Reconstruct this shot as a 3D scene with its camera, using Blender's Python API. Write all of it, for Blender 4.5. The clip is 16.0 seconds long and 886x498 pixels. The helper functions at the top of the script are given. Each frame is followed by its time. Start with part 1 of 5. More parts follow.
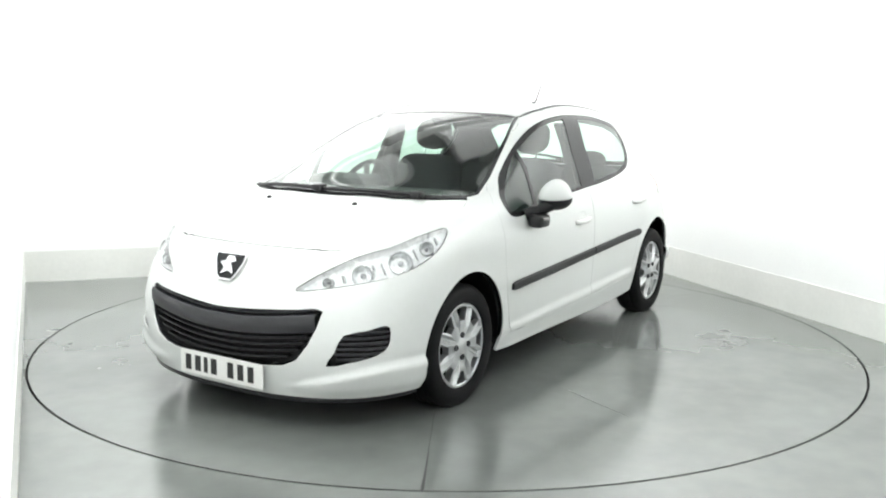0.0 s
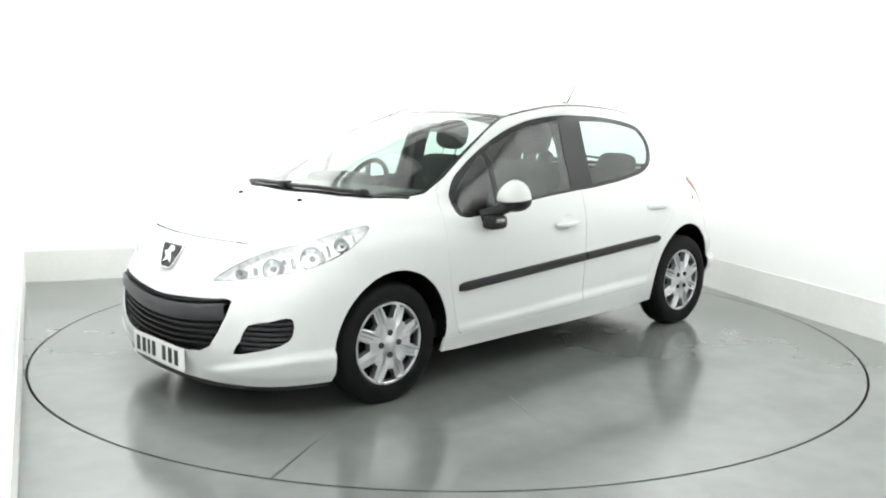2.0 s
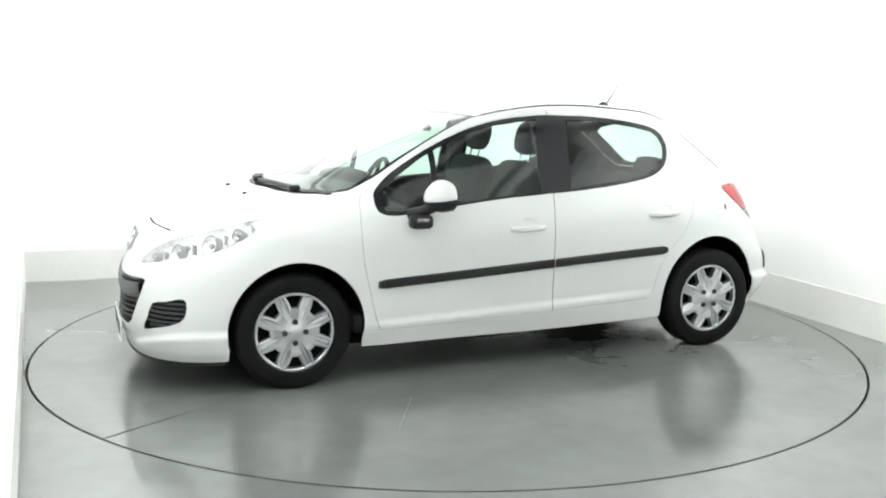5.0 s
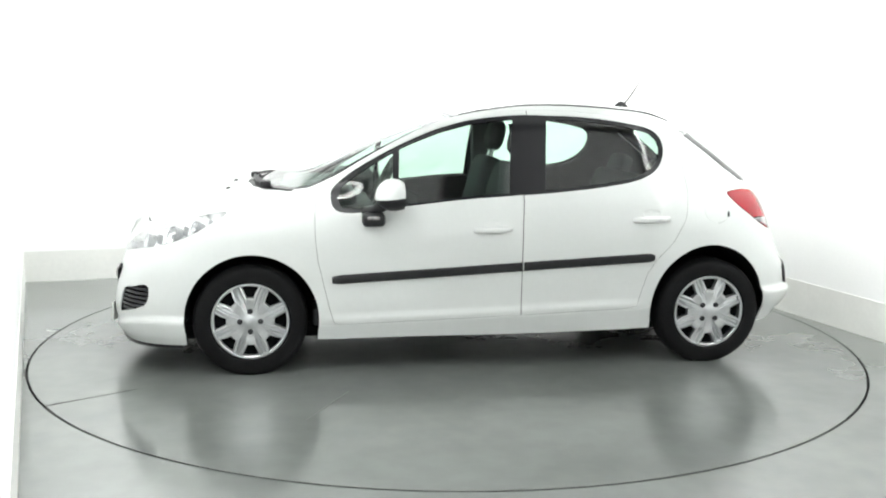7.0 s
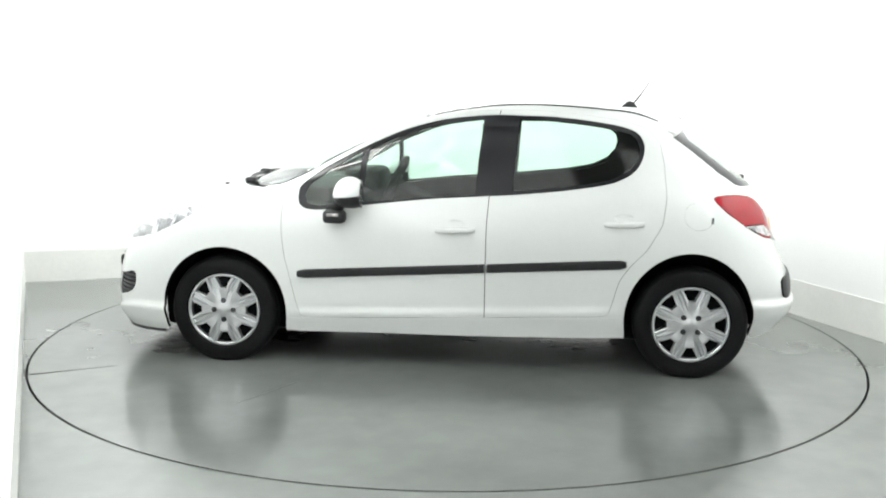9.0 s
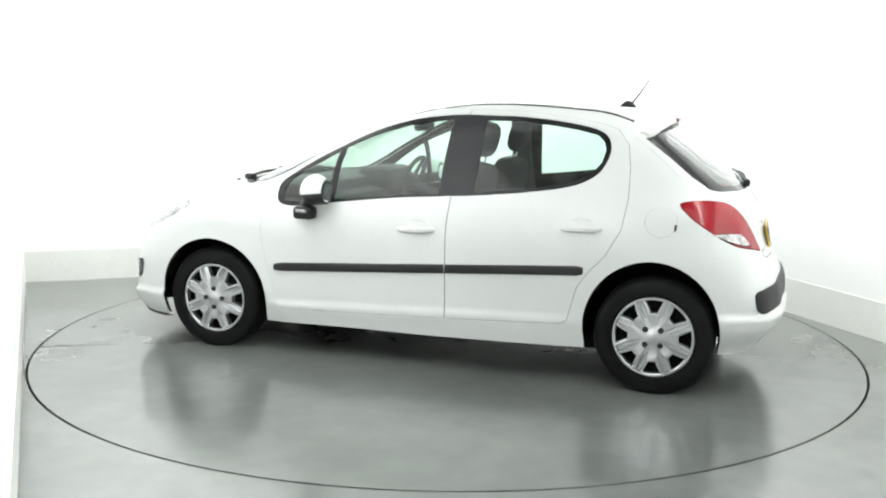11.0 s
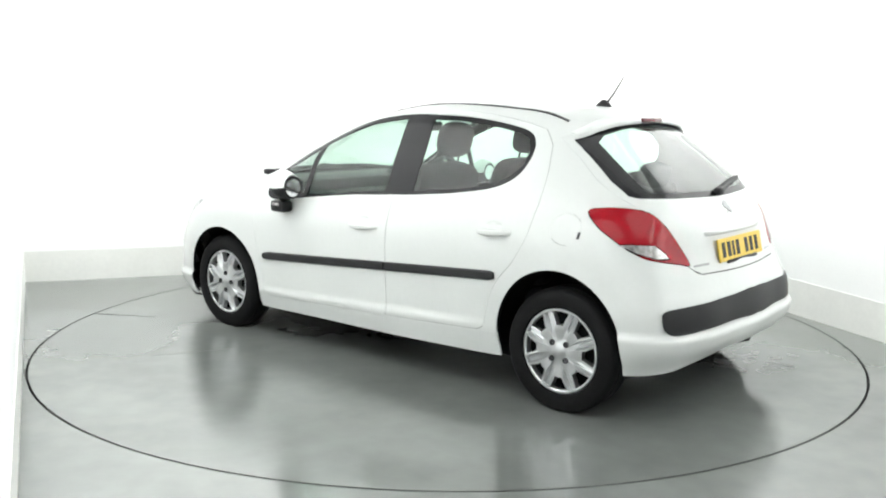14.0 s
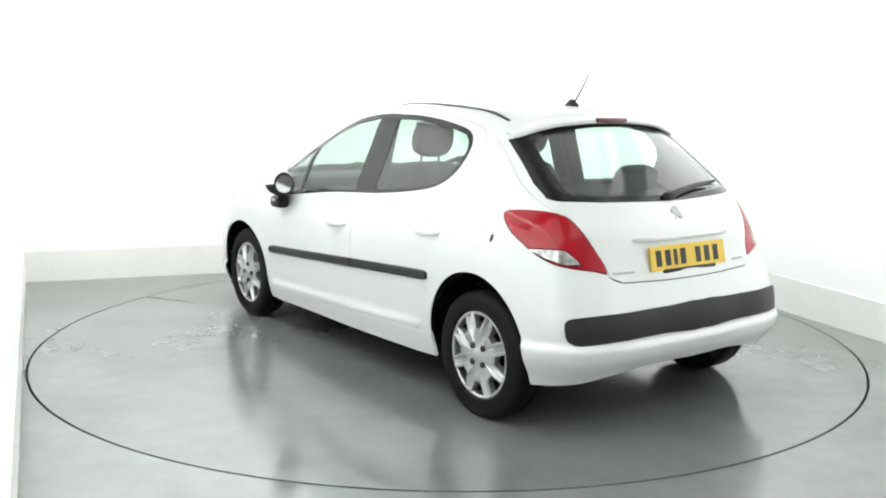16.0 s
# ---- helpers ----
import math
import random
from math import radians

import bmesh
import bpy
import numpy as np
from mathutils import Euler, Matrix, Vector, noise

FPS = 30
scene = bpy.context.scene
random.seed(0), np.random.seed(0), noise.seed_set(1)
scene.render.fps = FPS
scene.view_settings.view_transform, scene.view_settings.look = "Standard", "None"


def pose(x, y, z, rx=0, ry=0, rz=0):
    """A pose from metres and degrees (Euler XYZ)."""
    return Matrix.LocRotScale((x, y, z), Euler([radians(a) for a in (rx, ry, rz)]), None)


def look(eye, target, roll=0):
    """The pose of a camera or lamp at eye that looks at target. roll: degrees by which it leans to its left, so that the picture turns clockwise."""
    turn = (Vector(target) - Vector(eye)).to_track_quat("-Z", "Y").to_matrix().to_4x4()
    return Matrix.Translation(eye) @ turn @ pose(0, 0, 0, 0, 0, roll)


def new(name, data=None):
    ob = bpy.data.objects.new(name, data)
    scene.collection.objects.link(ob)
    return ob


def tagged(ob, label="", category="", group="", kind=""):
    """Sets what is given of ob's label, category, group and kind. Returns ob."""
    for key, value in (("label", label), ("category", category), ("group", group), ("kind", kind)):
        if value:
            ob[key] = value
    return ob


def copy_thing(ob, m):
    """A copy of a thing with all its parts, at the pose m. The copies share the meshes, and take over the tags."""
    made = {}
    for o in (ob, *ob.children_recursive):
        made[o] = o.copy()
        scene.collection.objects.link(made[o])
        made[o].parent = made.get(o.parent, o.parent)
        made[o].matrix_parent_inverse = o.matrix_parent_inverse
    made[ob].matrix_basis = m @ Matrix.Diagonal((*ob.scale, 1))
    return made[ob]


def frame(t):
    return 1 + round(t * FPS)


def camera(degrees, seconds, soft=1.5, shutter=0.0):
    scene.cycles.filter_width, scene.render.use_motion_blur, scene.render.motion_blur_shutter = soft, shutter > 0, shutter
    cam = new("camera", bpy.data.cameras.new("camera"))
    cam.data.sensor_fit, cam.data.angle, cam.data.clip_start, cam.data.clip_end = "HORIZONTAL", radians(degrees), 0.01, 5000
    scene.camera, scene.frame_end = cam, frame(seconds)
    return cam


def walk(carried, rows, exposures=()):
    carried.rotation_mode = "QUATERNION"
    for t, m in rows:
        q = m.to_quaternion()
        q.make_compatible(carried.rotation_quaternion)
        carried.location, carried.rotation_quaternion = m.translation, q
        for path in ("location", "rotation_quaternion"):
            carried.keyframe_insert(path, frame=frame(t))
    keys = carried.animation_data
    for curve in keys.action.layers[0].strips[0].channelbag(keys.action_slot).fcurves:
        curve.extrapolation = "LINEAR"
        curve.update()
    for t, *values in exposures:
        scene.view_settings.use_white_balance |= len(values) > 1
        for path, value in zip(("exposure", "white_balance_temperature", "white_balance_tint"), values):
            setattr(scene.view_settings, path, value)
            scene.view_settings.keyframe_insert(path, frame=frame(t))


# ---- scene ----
W_FOV = 51.96
cam = camera(W_FOV, 16.0, soft=2.0)
EYE = (0.0, -5.652, 1.412)
PAN, TILT, ROLL = radians(-0.316), radians(8.814), 0.629
AIM = (EYE[0] + math.sin(PAN) * math.cos(TILT), EYE[1] + math.cos(PAN) * math.cos(TILT), EYE[2] - math.sin(TILT))
walk(cam, [(0.0, look(EYE, AIM, ROLL)), (16.0, look(EYE, AIM, ROLL))])

# the turntable's turn: seconds, degrees of the car's heading
TURN = [(0, 237.58), (1, 230.71), (2, 223.69), (3, 216.6), (4, 209.53), (5.25, 200.8), (6.5, 192.06), (7.5, 185.14),
        (8.5, 178.24), (9, 174.79), (10.25, 166.17), (11.5, 157.56), (12.5, 150.71), (13.5, 143.82), (14.5, 136.89),
        (15.5, 129.9), (16, 126.33)]
CAR_OFFSET = Vector((-0.102, 0.016, 0.0))


# ---- world, light ----
world = bpy.data.worlds.new("world")
scene.world = world
world.use_nodes = True
world.node_tree.nodes["Background"].inputs[0].default_value = (0.9, 0.95, 1.0, 1)
world.node_tree.nodes["Background"].inputs[1].default_value = 0.3
scene.view_settings.exposure = 0.0
LAMP_POWER, WASH_POWER = 14.0, 78.0


# ---- materials ----
def material(name, color, rough=0.5, metal=0.0, grain=0.0, scale=40.0, stain=0.0, stain_scale=2.0, bump=0.0, coat=0.0, spread=0.0, spec=0.5, wave=0.0):
    m = bpy.data.materials.new(name)
    m.use_nodes = True
    nt = m.node_tree
    b = nt.nodes["Principled BSDF"]
    b.inputs["Base Color"].default_value = (*color, 1)
    b.inputs["Roughness"].default_value = rough
    b.inputs["Metallic"].default_value = metal
    b.inputs["Coat Weight"].default_value = coat
    b.inputs["Coat Roughness"].default_value = 0.05
    b.inputs["Specular IOR Level"].default_value = spec
    co = nt.nodes.new("ShaderNodeTexCoord")
    if grain or stain or bump or spread:
        fine = nt.nodes.new("ShaderNodeTexNoise")
        fine.inputs["Scale"].default_value, fine.inputs["Detail"].default_value = scale, 4
        nt.links.new(co.outputs["Object"], fine.inputs["Vector"])
        big = nt.nodes.new("ShaderNodeTexNoise")
        big.inputs["Scale"].default_value, big.inputs["Detail"].default_value = stain_scale, 5
        nt.links.new(co.outputs["Object"], big.inputs["Vector"])

        def swing(src, amount, mid=1.0):
            r = nt.nodes.new("ShaderNodeMapRange")
            r.inputs["From Min"].default_value, r.inputs["From Max"].default_value = 0.3, 0.7
            r.inputs["To Min"].default_value, r.inputs["To Max"].default_value = mid - amount, mid + amount
            nt.links.new(src.outputs["Fac"], r.inputs["Value"])
            return r
        a, c = swing(fine, grain), swing(big, stain)
        mul = nt.nodes.new("ShaderNodeMath")
        mul.operation = "MULTIPLY"
        nt.links.new(a.outputs[0], mul.inputs[0]), nt.links.new(c.outputs[0], mul.inputs[1])
        mix = nt.nodes.new("ShaderNodeVectorMath")
        mix.operation = "SCALE"
        mix.inputs[0].default_value = color
        nt.links.new(mul.outputs[0], mix.inputs["Scale"])
        nt.links.new(mix.outputs[0], b.inputs["Base Color"])
        if spread:
            s = swing(big, spread, rough)
            nt.links.new(s.outputs[0], b.inputs["Roughness"])
        if bump:
            bp = nt.nodes.new("ShaderNodeBump")
            bp.inputs["Strength"].default_value, bp.inputs["Distance"].default_value = bump, 0.002
            nt.links.new(fine.outputs["Fac"], bp.inputs["Height"])
            nt.links.new(bp.outputs[0], b.inputs["Normal"])
            if wave:
                slow = nt.nodes.new("ShaderNodeTexNoise")
                slow.inputs["Scale"].default_value, slow.inputs["Detail"].default_value = 2.6, 2
                nt.links.new(co.outputs["Object"], slow.inputs["Vector"])
                wv = nt.nodes.new("ShaderNodeBump")
                wv.inputs["Strength"].default_value, wv.inputs["Distance"].default_value = 1.0, wave
                nt.links.new(slow.outputs["Fac"], wv.inputs["Height"])
                nt.links.new(wv.outputs[0], bp.inputs["Normal"])
    return m


def pane_material(name, tint, gloss=1.0, base=0.045):
    m = bpy.data.materials.new(name)
    m.use_nodes = True
    nt = m.node_tree
    nt.nodes.remove(nt.nodes["Principled BSDF"])
    tr, gl, mx, lw, pw, ma = (nt.nodes.new("ShaderNode" + n) for n in ("BsdfTransparent", "BsdfGlossy", "MixShader", "LayerWeight", "Math", "Math"))
    tr.inputs[0].default_value = (*tint, 1)
    gl.inputs["Roughness"].default_value = 0.02
    gl.inputs[0].default_value = (gloss, gloss, gloss, 1)
    lw.inputs[0].default_value = 0.5
    pw.operation, pw.inputs[1].default_value = "POWER", 3.8
    ma.operation, ma.inputs[1].default_value, ma.inputs[2].default_value = "MULTIPLY_ADD", 0.85, base
    nt.links.new(lw.outputs["Facing"], pw.inputs[0]), nt.links.new(pw.outputs[0], ma.inputs[0])
    nt.links.new(ma.outputs[0], mx.inputs[0])
    nt.links.new(tr.outputs[0], mx.inputs[1]), nt.links.new(gl.outputs[0], mx.inputs[2])
    nt.links.new(mx.outputs[0], nt.nodes["Material Output"].inputs[0])
    return m


def resin_material(name, start):
    """Grey floor resin, matt where it is worn and polished in uneven patches."""
    m = bpy.data.materials.new(name)
    m.use_nodes = True
    nt = m.node_tree
    b = nt.nodes["Principled BSDF"]
    b.inputs["Specular IOR Level"].default_value, b.inputs["IOR"].default_value = 0.9, 1.65
    co, shift = nt.nodes.new("ShaderNodeTexCoord"), nt.nodes.new("ShaderNodeVectorMath")
    shift.inputs[1].default_value = start
    nt.links.new(co.outputs["Object"], shift.inputs[0])

    def noise(scale, detail, twist=0.0):
        n = nt.nodes.new("ShaderNodeTexNoise")
        n.inputs["Scale"].default_value, n.inputs["Detail"].default_value, n.inputs["Distortion"].default_value = scale, detail, twist
        nt.links.new(shift.outputs[0], n.inputs["Vector"])
        return n.outputs["Fac"]

    def span(src, f0, f1, t0, t1):
        r = nt.nodes.new("ShaderNodeMapRange")
        r.interpolation_type = "SMOOTHSTEP"
        for k, v in zip(("From Min", "From Max", "To Min", "To Max"), (f0, f1, t0, t1)):
            r.inputs[k].default_value = v
        nt.links.new(src, r.inputs["Value"])
        return r.outputs[0]

    def join(a, c, kind):
        k = nt.nodes.new("ShaderNodeMath")
        k.operation = kind
        nt.links.new(a, k.inputs[0]), nt.links.new(c, k.inputs[1])
        return k.outputs[0]

    polish = span(noise(0.8, 2, 0.5), 0.40, 0.66, 0.0, 1.0)
    scuffs = span(noise(2.6, 2), 0.35, 0.65, -0.02, 0.02)
    rough = join(span(polish, 0.0, 1.0, 0.19, 0.11), scuffs, "ADD")
    nt.links.new(rough, b.inputs["Roughness"])
    tone = join(span(noise(1.4, 3), 0.3, 0.7, 0.90, 1.10), span(noise(9, 2), 0.3, 0.7, 0.97, 1.03), "MULTIPLY")
    col = nt.nodes.new("ShaderNodeVectorMath")
    col.operation = "SCALE"
    col.inputs[0].default_value = (0.152, 0.161, 0.155)
    nt.links.new(tone, col.inputs["Scale"])
    nt.links.new(col.outputs[0], b.inputs["Base Color"])
    return m


M_PAINT = material("white_car_paint", (0.66, 0.675, 0.665), 0.4, coat=0.6, grain=0.01, stain=0.015)
M_BLACK = material("black_plastic", (0.012, 0.012, 0.0135), 0.45, spec=0.35, grain=0.15, scale=300, bump=0.15)
M_GLOSSBLACK = material("gloss_black", (0.010, 0.010, 0.012), 0.2, spec=0.3)
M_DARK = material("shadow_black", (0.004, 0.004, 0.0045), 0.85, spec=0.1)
M_RUBBER = material("tyre_rubber", (0.0065, 0.0065, 0.007), 0.6, spec=0.13, grain=0.2, scale=120, stain=0.15, stain_scale=9, bump=0.2)
M_TRIMSILVER = material("silver_wheel_trim", (0.56, 0.57, 0.58), 0.38, metal=0.9, grain=0.04, scale=80, stain=0.06, stain_scale=14)
M_CHROME = material("chrome", (0.8, 0.8, 0.82), 0.12, metal=1.0)
M_REFLECTOR = material("lamp_reflector", (0.74, 0.75, 0.76), 0.28, metal=0.6, grain=0.3, scale=55)
M_SEAT = material("seat_cloth", (0.024, 0.025, 0.028), 0.85, grain=0.2, scale=60, spec=0.2)
M_DASH = material("dashboard_plastic", (0.026, 0.027, 0.029), 0.65, grain=0.1, scale=40, spec=0.3)
M_LINING = material("headlining", (0.22, 0.22, 0.21), 0.9, grain=0.06, scale=120)
M_PANE = pane_material("green_tinted_glass", (0.77, 0.92, 0.84))
M_LENS = pane_material("clear_lens", (0.97, 0.98, 0.98), base=0.03)
M_RED = material("red_lamp_plastic", (0.33, 0.006, 0.014), 0.12, spec=0.45, grain=0.08, scale=140)
M_REDDARK = material("dark_red_lamp", (0.11, 0.006, 0.012), 0.2)
M_CLEARLAMP = material("clear_ribbed_lamp", (0.50, 0.48, 0.48), 0.15, grain=0.6, scale=28, metal=0.5)
M_PLATE_W = material("white_plate", (0.80, 0.80, 0.78), 0.35, grain=0.02)
M_PLATE_Y = material("yellow_plate", (0.72, 0.50, 0.06), 0.35, grain=0.03)
M_FLOOR = resin_material("grey_resin_floor", (7.3, 2.1, 0.0))
M_TABLE = resin_material("turntable_resin", (1.7, 4.4, 0.0))
M_WALL = material("white_wall_paint", (0.90, 0.90, 0.90), 0.8, grain=0.01, scale=60, stain=0.01)
M_CEILING = material("grey_ceiling_paint", (0.34, 0.34, 0.34), 0.85, grain=0.02, scale=30, stain=0.02)
M_PLINTH = material("off_white_kick_board", (0.77, 0.77, 0.745), 0.6, grain=0.02, scale=30, stain=0.03, stain_scale=3)
M_SCRATCH = material("scuff", (0.10, 0.105, 0.10), 0.5)
M_GROOVE = material("groove", (0.03, 0.03, 0.03), 0.8)
# grey for the shade drawn in the tailgate's shut line
M_GAPSHADE = material("grey_shut_line_shade", (0.11, 0.11, 0.11), 0.8, spec=0.2)


# ---- mesh helpers ----
def finish(name, bm, mat, parent=None, label="", smooth=True):
    me = bpy.data.meshes.new(name)
    bm.normal_update()
    bm.to_mesh(me)
    bm.free()
    if smooth:
        me.polygons.foreach_set("use_smooth", [True] * len(me.polygons))
        me.set_sharp_from_angle(angle=radians(38))
    for mt in (mat if isinstance(mat, (list, tuple)) else (mat,)):
        me.materials.append(mt)
    ob = new(name, me)
    ob.parent = parent
    return tagged(ob, label)


part = finish


def box(bm, x0, x1, y0, y1, z0, z1, bevel=0.0, m=None, seg=2):
    r = bmesh.ops.create_cube(bm, size=1)
    vs = r["verts"]
    bmesh.ops.scale(bm, vec=(x1 - x0, y1 - y0, z1 - z0), verts=vs)
    bmesh.ops.translate(bm, vec=((x0 + x1) / 2, (y0 + y1) / 2, (z0 + z1) / 2), verts=vs)
    if bevel:
        es = list({e for v in vs for e in v.link_edges})
        o = bmesh.ops.bevel(bm, geom=es, offset=bevel, segments=seg, affect="EDGES", profile=0.5)
        vs = list({v for f in o["faces"] for v in f.verts} | {v for v in vs if v.is_valid})
    if m is not None:
        bmesh.ops.transform(bm, matrix=m, verts=vs)
    return vs


def lathe(bm, profile, n=48, axis="y", m=None, closed=False):
    """Turns (radius, height) pairs round an axis."""
    rings = []
    for r, h in profile:
        ring = []
        for i in range(n):
            a = 2 * math.pi * i / n
            c, s = r * math.cos(a), r * math.sin(a)
            p = Vector((c, h, s)) if axis == "y" else Vector((c, s, h))
            ring.append(bm.verts.new(m @ p if m is not None else p))
        rings.append(ring)
    pairs = list(zip(rings, rings[1:])) + ([(rings[-1], rings[0])] if closed else [])
    for a, b in pairs:
        for i in range(n):
            j = (i + 1) % n
            bm.faces.new((a[i], a[j], b[j], b[i]))
    return rings


def tube(bm, pts, r, n=8):
    pts = [Vector(p) for p in pts]
    rings = []
    for i, p in enumerate(pts):
        d = (pts[min(i + 1, len(pts) - 1)] - pts[max(i - 1, 0)]).normalized()
        q = d.to_track_quat("Z", "Y").to_matrix()
        rr = r[i] if isinstance(r, (list, tuple)) else r
        rings.append([bm.verts.new(p + q @ Vector((rr * math.cos(2 * math.pi * k / n), rr * math.sin(2 * math.pi * k / n), 0))) for k in range(n)])
    for a, b in zip(rings, rings[1:]):
        for k in range(n):
            bm.faces.new((a[k], a[(k + 1) % n], b[(k + 1) % n], b[k]))
    bm.faces.new(rings[0][::-1]), bm.faces.new(rings[-1])


def prism(bm, outline, lift, m=None):
    """A slab: a closed outline of (a, b) pairs in the plane z = 0, raised by lift, under the pose m."""
    lo = [bm.verts.new((a, b, 0)) for a, b in outline]
    hi = [bm.verts.new((a, b, lift)) for a, b in outline]
    fs = [bm.faces.new(hi), bm.faces.new(lo[::-1])]
    n = len(lo)
    for i in range(n):
        fs.append(bm.faces.new((lo[i], lo[(i + 1) % n], hi[(i + 1) % n], hi[i])))
    if m is not None:
        bmesh.ops.transform(bm, matrix=m, verts=lo + hi)
    return fs


# ---- the room: a rectangular white studio, turned against the camera ----
ROOM = 19.0
U = Vector((math.cos(radians(ROOM)), math.sin(radians(ROOM)), 0))
V = Vector((-U.y, U.x, 0))
CEIL = 3.1
BACK, RIGHT, FRONT = 2.485, 2.53, -6.1
LEFT_BACK, LEFT_FRONT = -2.72, -1.90
PLINTH_H = 0.245


def uv(u, v, z=0.0):
    return U * u + V * v + Vector((0, 0, z))


def wall_slab(name, a, b, z0, z1, thick, mat, label=""):
    """An upright slab from a to b, its thickness away from the room (to the left of a to b)."""
    d = (b - a).normalized()
    n = Vector((-d.y, d.x, 0)) * thick
    bm = bmesh.new()
    prism(bm, [(p.x, p.y) for p in (a, a + n, b + n, b)][::-1], z1 - z0, Matrix.Translation((0, 0, z0)))
    bmesh.ops.recalc_face_normals(bm, faces=bm.faces)
    return tagged(finish(name, bm, mat, smooth=False), label, kind="structure")


def room():
    lb, rb, lf, rf = uv(LEFT_BACK, BACK), uv(RIGHT, BACK), uv(LEFT_FRONT, FRONT), uv(RIGHT, FRONT)
    t = 0.15
    for name, a, b in (("wall_north", lb, rb), ("wall_east", rb, rf), ("wall_south", rf, lf), ("wall_west", lf, lb)):
        d = (b - a).normalized()
        wall_slab(name, a - d * (t if name in ("wall_north", "wall_south") else 0), b + d * (t if name in ("wall_north", "wall_south") else 0), -0.1, CEIL, t, M_WALL, "overlit plain white painted studio wall")
    p = 0.007
    inner = [uv(LEFT_BACK + p, BACK - p), uv(RIGHT - p, BACK - p), uv(RIGHT - p, FRONT + p), uv(LEFT_FRONT + p, FRONT + p)]
    for i, nm in enumerate(("baseboard_north", "baseboard_east", "baseboard_south", "baseboard_west")):
        a, b = inner[i], inner[(i + 1) % 4]
        wall_slab(nm, a, b, 0.0, PLINTH_H, p - 0.001, M_PLINTH, "pale grey kick board along the studio wall")
    bm = bmesh.new()
    prism(bm, [(q.x, q.y) for q in (lf, rf, rb, lb)], 0.12, Matrix.Translation((0, 0, CEIL)))
    tagged(finish("ceiling", bm, M_CEILING, smooth=False), "plain grey painted studio ceiling", kind="structure")
    # floor with a round hole for the turntable
    bm = bmesh.new()
    quad = (lf, rf, rb, lb)
    turn = sorted([2 * math.pi * i / 160 - math.pi for i in range(160)] + [math.atan2(q.y, q.x) for q in quad])
    n = len(turn)
    ring, low, outer = [], [], []
    for a in turn:
        d = Vector((math.cos(a), math.sin(a), 0))
        ring.append(bm.verts.new((TABLE_R + GAP) * d))
        low.append(bm.verts.new((TABLE_R + GAP) * d - Vector((0, 0, 0.05))))
        best = 1e9
        for k in range(4):
            p, e = quad[k], quad[(k + 1) % 4] - quad[k]
            den = d.x * e.y - d.y * e.x
            if abs(den) > 1e-9:
                r = (p.x * e.y - p.y * e.x) / den
                if 0 < r < best:
                    best = r
        outer.append(bm.verts.new(d * (best + 0.05)))
    for i in range(n):
        j = (i + 1) % n
        bm.faces.new((ring[i], outer[i], outer[j], ring[j]))
        bm.faces.new((low[i], ring[i], ring[j], low[j]))
    tagged(finish("floor", bm, M_FLOOR, smooth=False), "polished grey resin studio floor", kind="structure")
    bm = bmesh.new()
    prism(bm, [(q.x, q.y) for q in (lf * 1.02, rf * 1.02, rb * 1.02, lb * 1.02)], 0.05, Matrix.Translation((0, 0, -0.12)))
    tagged(finish("ground", bm, M_GROOVE, smooth=False), "dark pit floor under the turntable", kind="structure")


TABLE_R, GAP = 2.436, 0.014


def turntable():
    base = tagged(new("turntable"), "round polished grey turntable flush with the floor", "turntable")
    n = 96
    for k in range(2):
        bm = bmesh.new()
        s = 0.0004
        a0 = radians(SEAM) + math.pi * k
        off = Vector((-math.sin(a0), math.cos(a0), 0)) * s
        pts = [TABLE_R * Vector((math.cos(a0 + math.pi * i / n), math.sin(a0 + math.pi * i / n), 0)) + off for i in range(n + 1)]
        fs = prism(bm, [(p.x, p.y) for p in pts], 0.05, Matrix.Translation((0, 0, -0.05)))
        finish("deck_plate", bm, M_TABLE, base, "half-round polished deck plate", smooth=False)
    bm = bmesh.new()
    x0, y0, x1, y1 = 0.670, 1.159, 0.877, 1.563
    n = Vector((y0 - y1, x1 - x0)).normalized() * .0022
    prism(bm, [(x0 - n.x, y0 - n.y), (x1 - n.x * .3, y1 - n.y * .3), (x1 + n.x * .3, y1 + n.y * .3), (x0 + n.x, y0 + n.y)][::1], .0012)
    bmesh.ops.recalc_face_normals(bm, faces=bm.faces)
    finish("scratch", bm, M_SCRATCH, base, "short dark scuff on the deck", smooth=False)
    # the plates' joint, opened where it meets the rim
    a0 = radians(SEAM)
    bm = bmesh.new()
    prism(bm, [(TABLE_R - .001, -.007), (TABLE_R - .001, .006), (TABLE_R - .16, .0045), (TABLE_R - .44, .001), (TABLE_R - .44, -.001), (TABLE_R - .20, -.003)], .0012, Matrix.Rotation(a0, 4, "Z"))
    bmesh.ops.recalc_face_normals(bm, faces=bm.faces)
    finish("joint_crack", bm, M_GROOVE, base, "dark open joint running in from the rim", smooth=False)
    return base


SEAM = -92.0 - 237.58


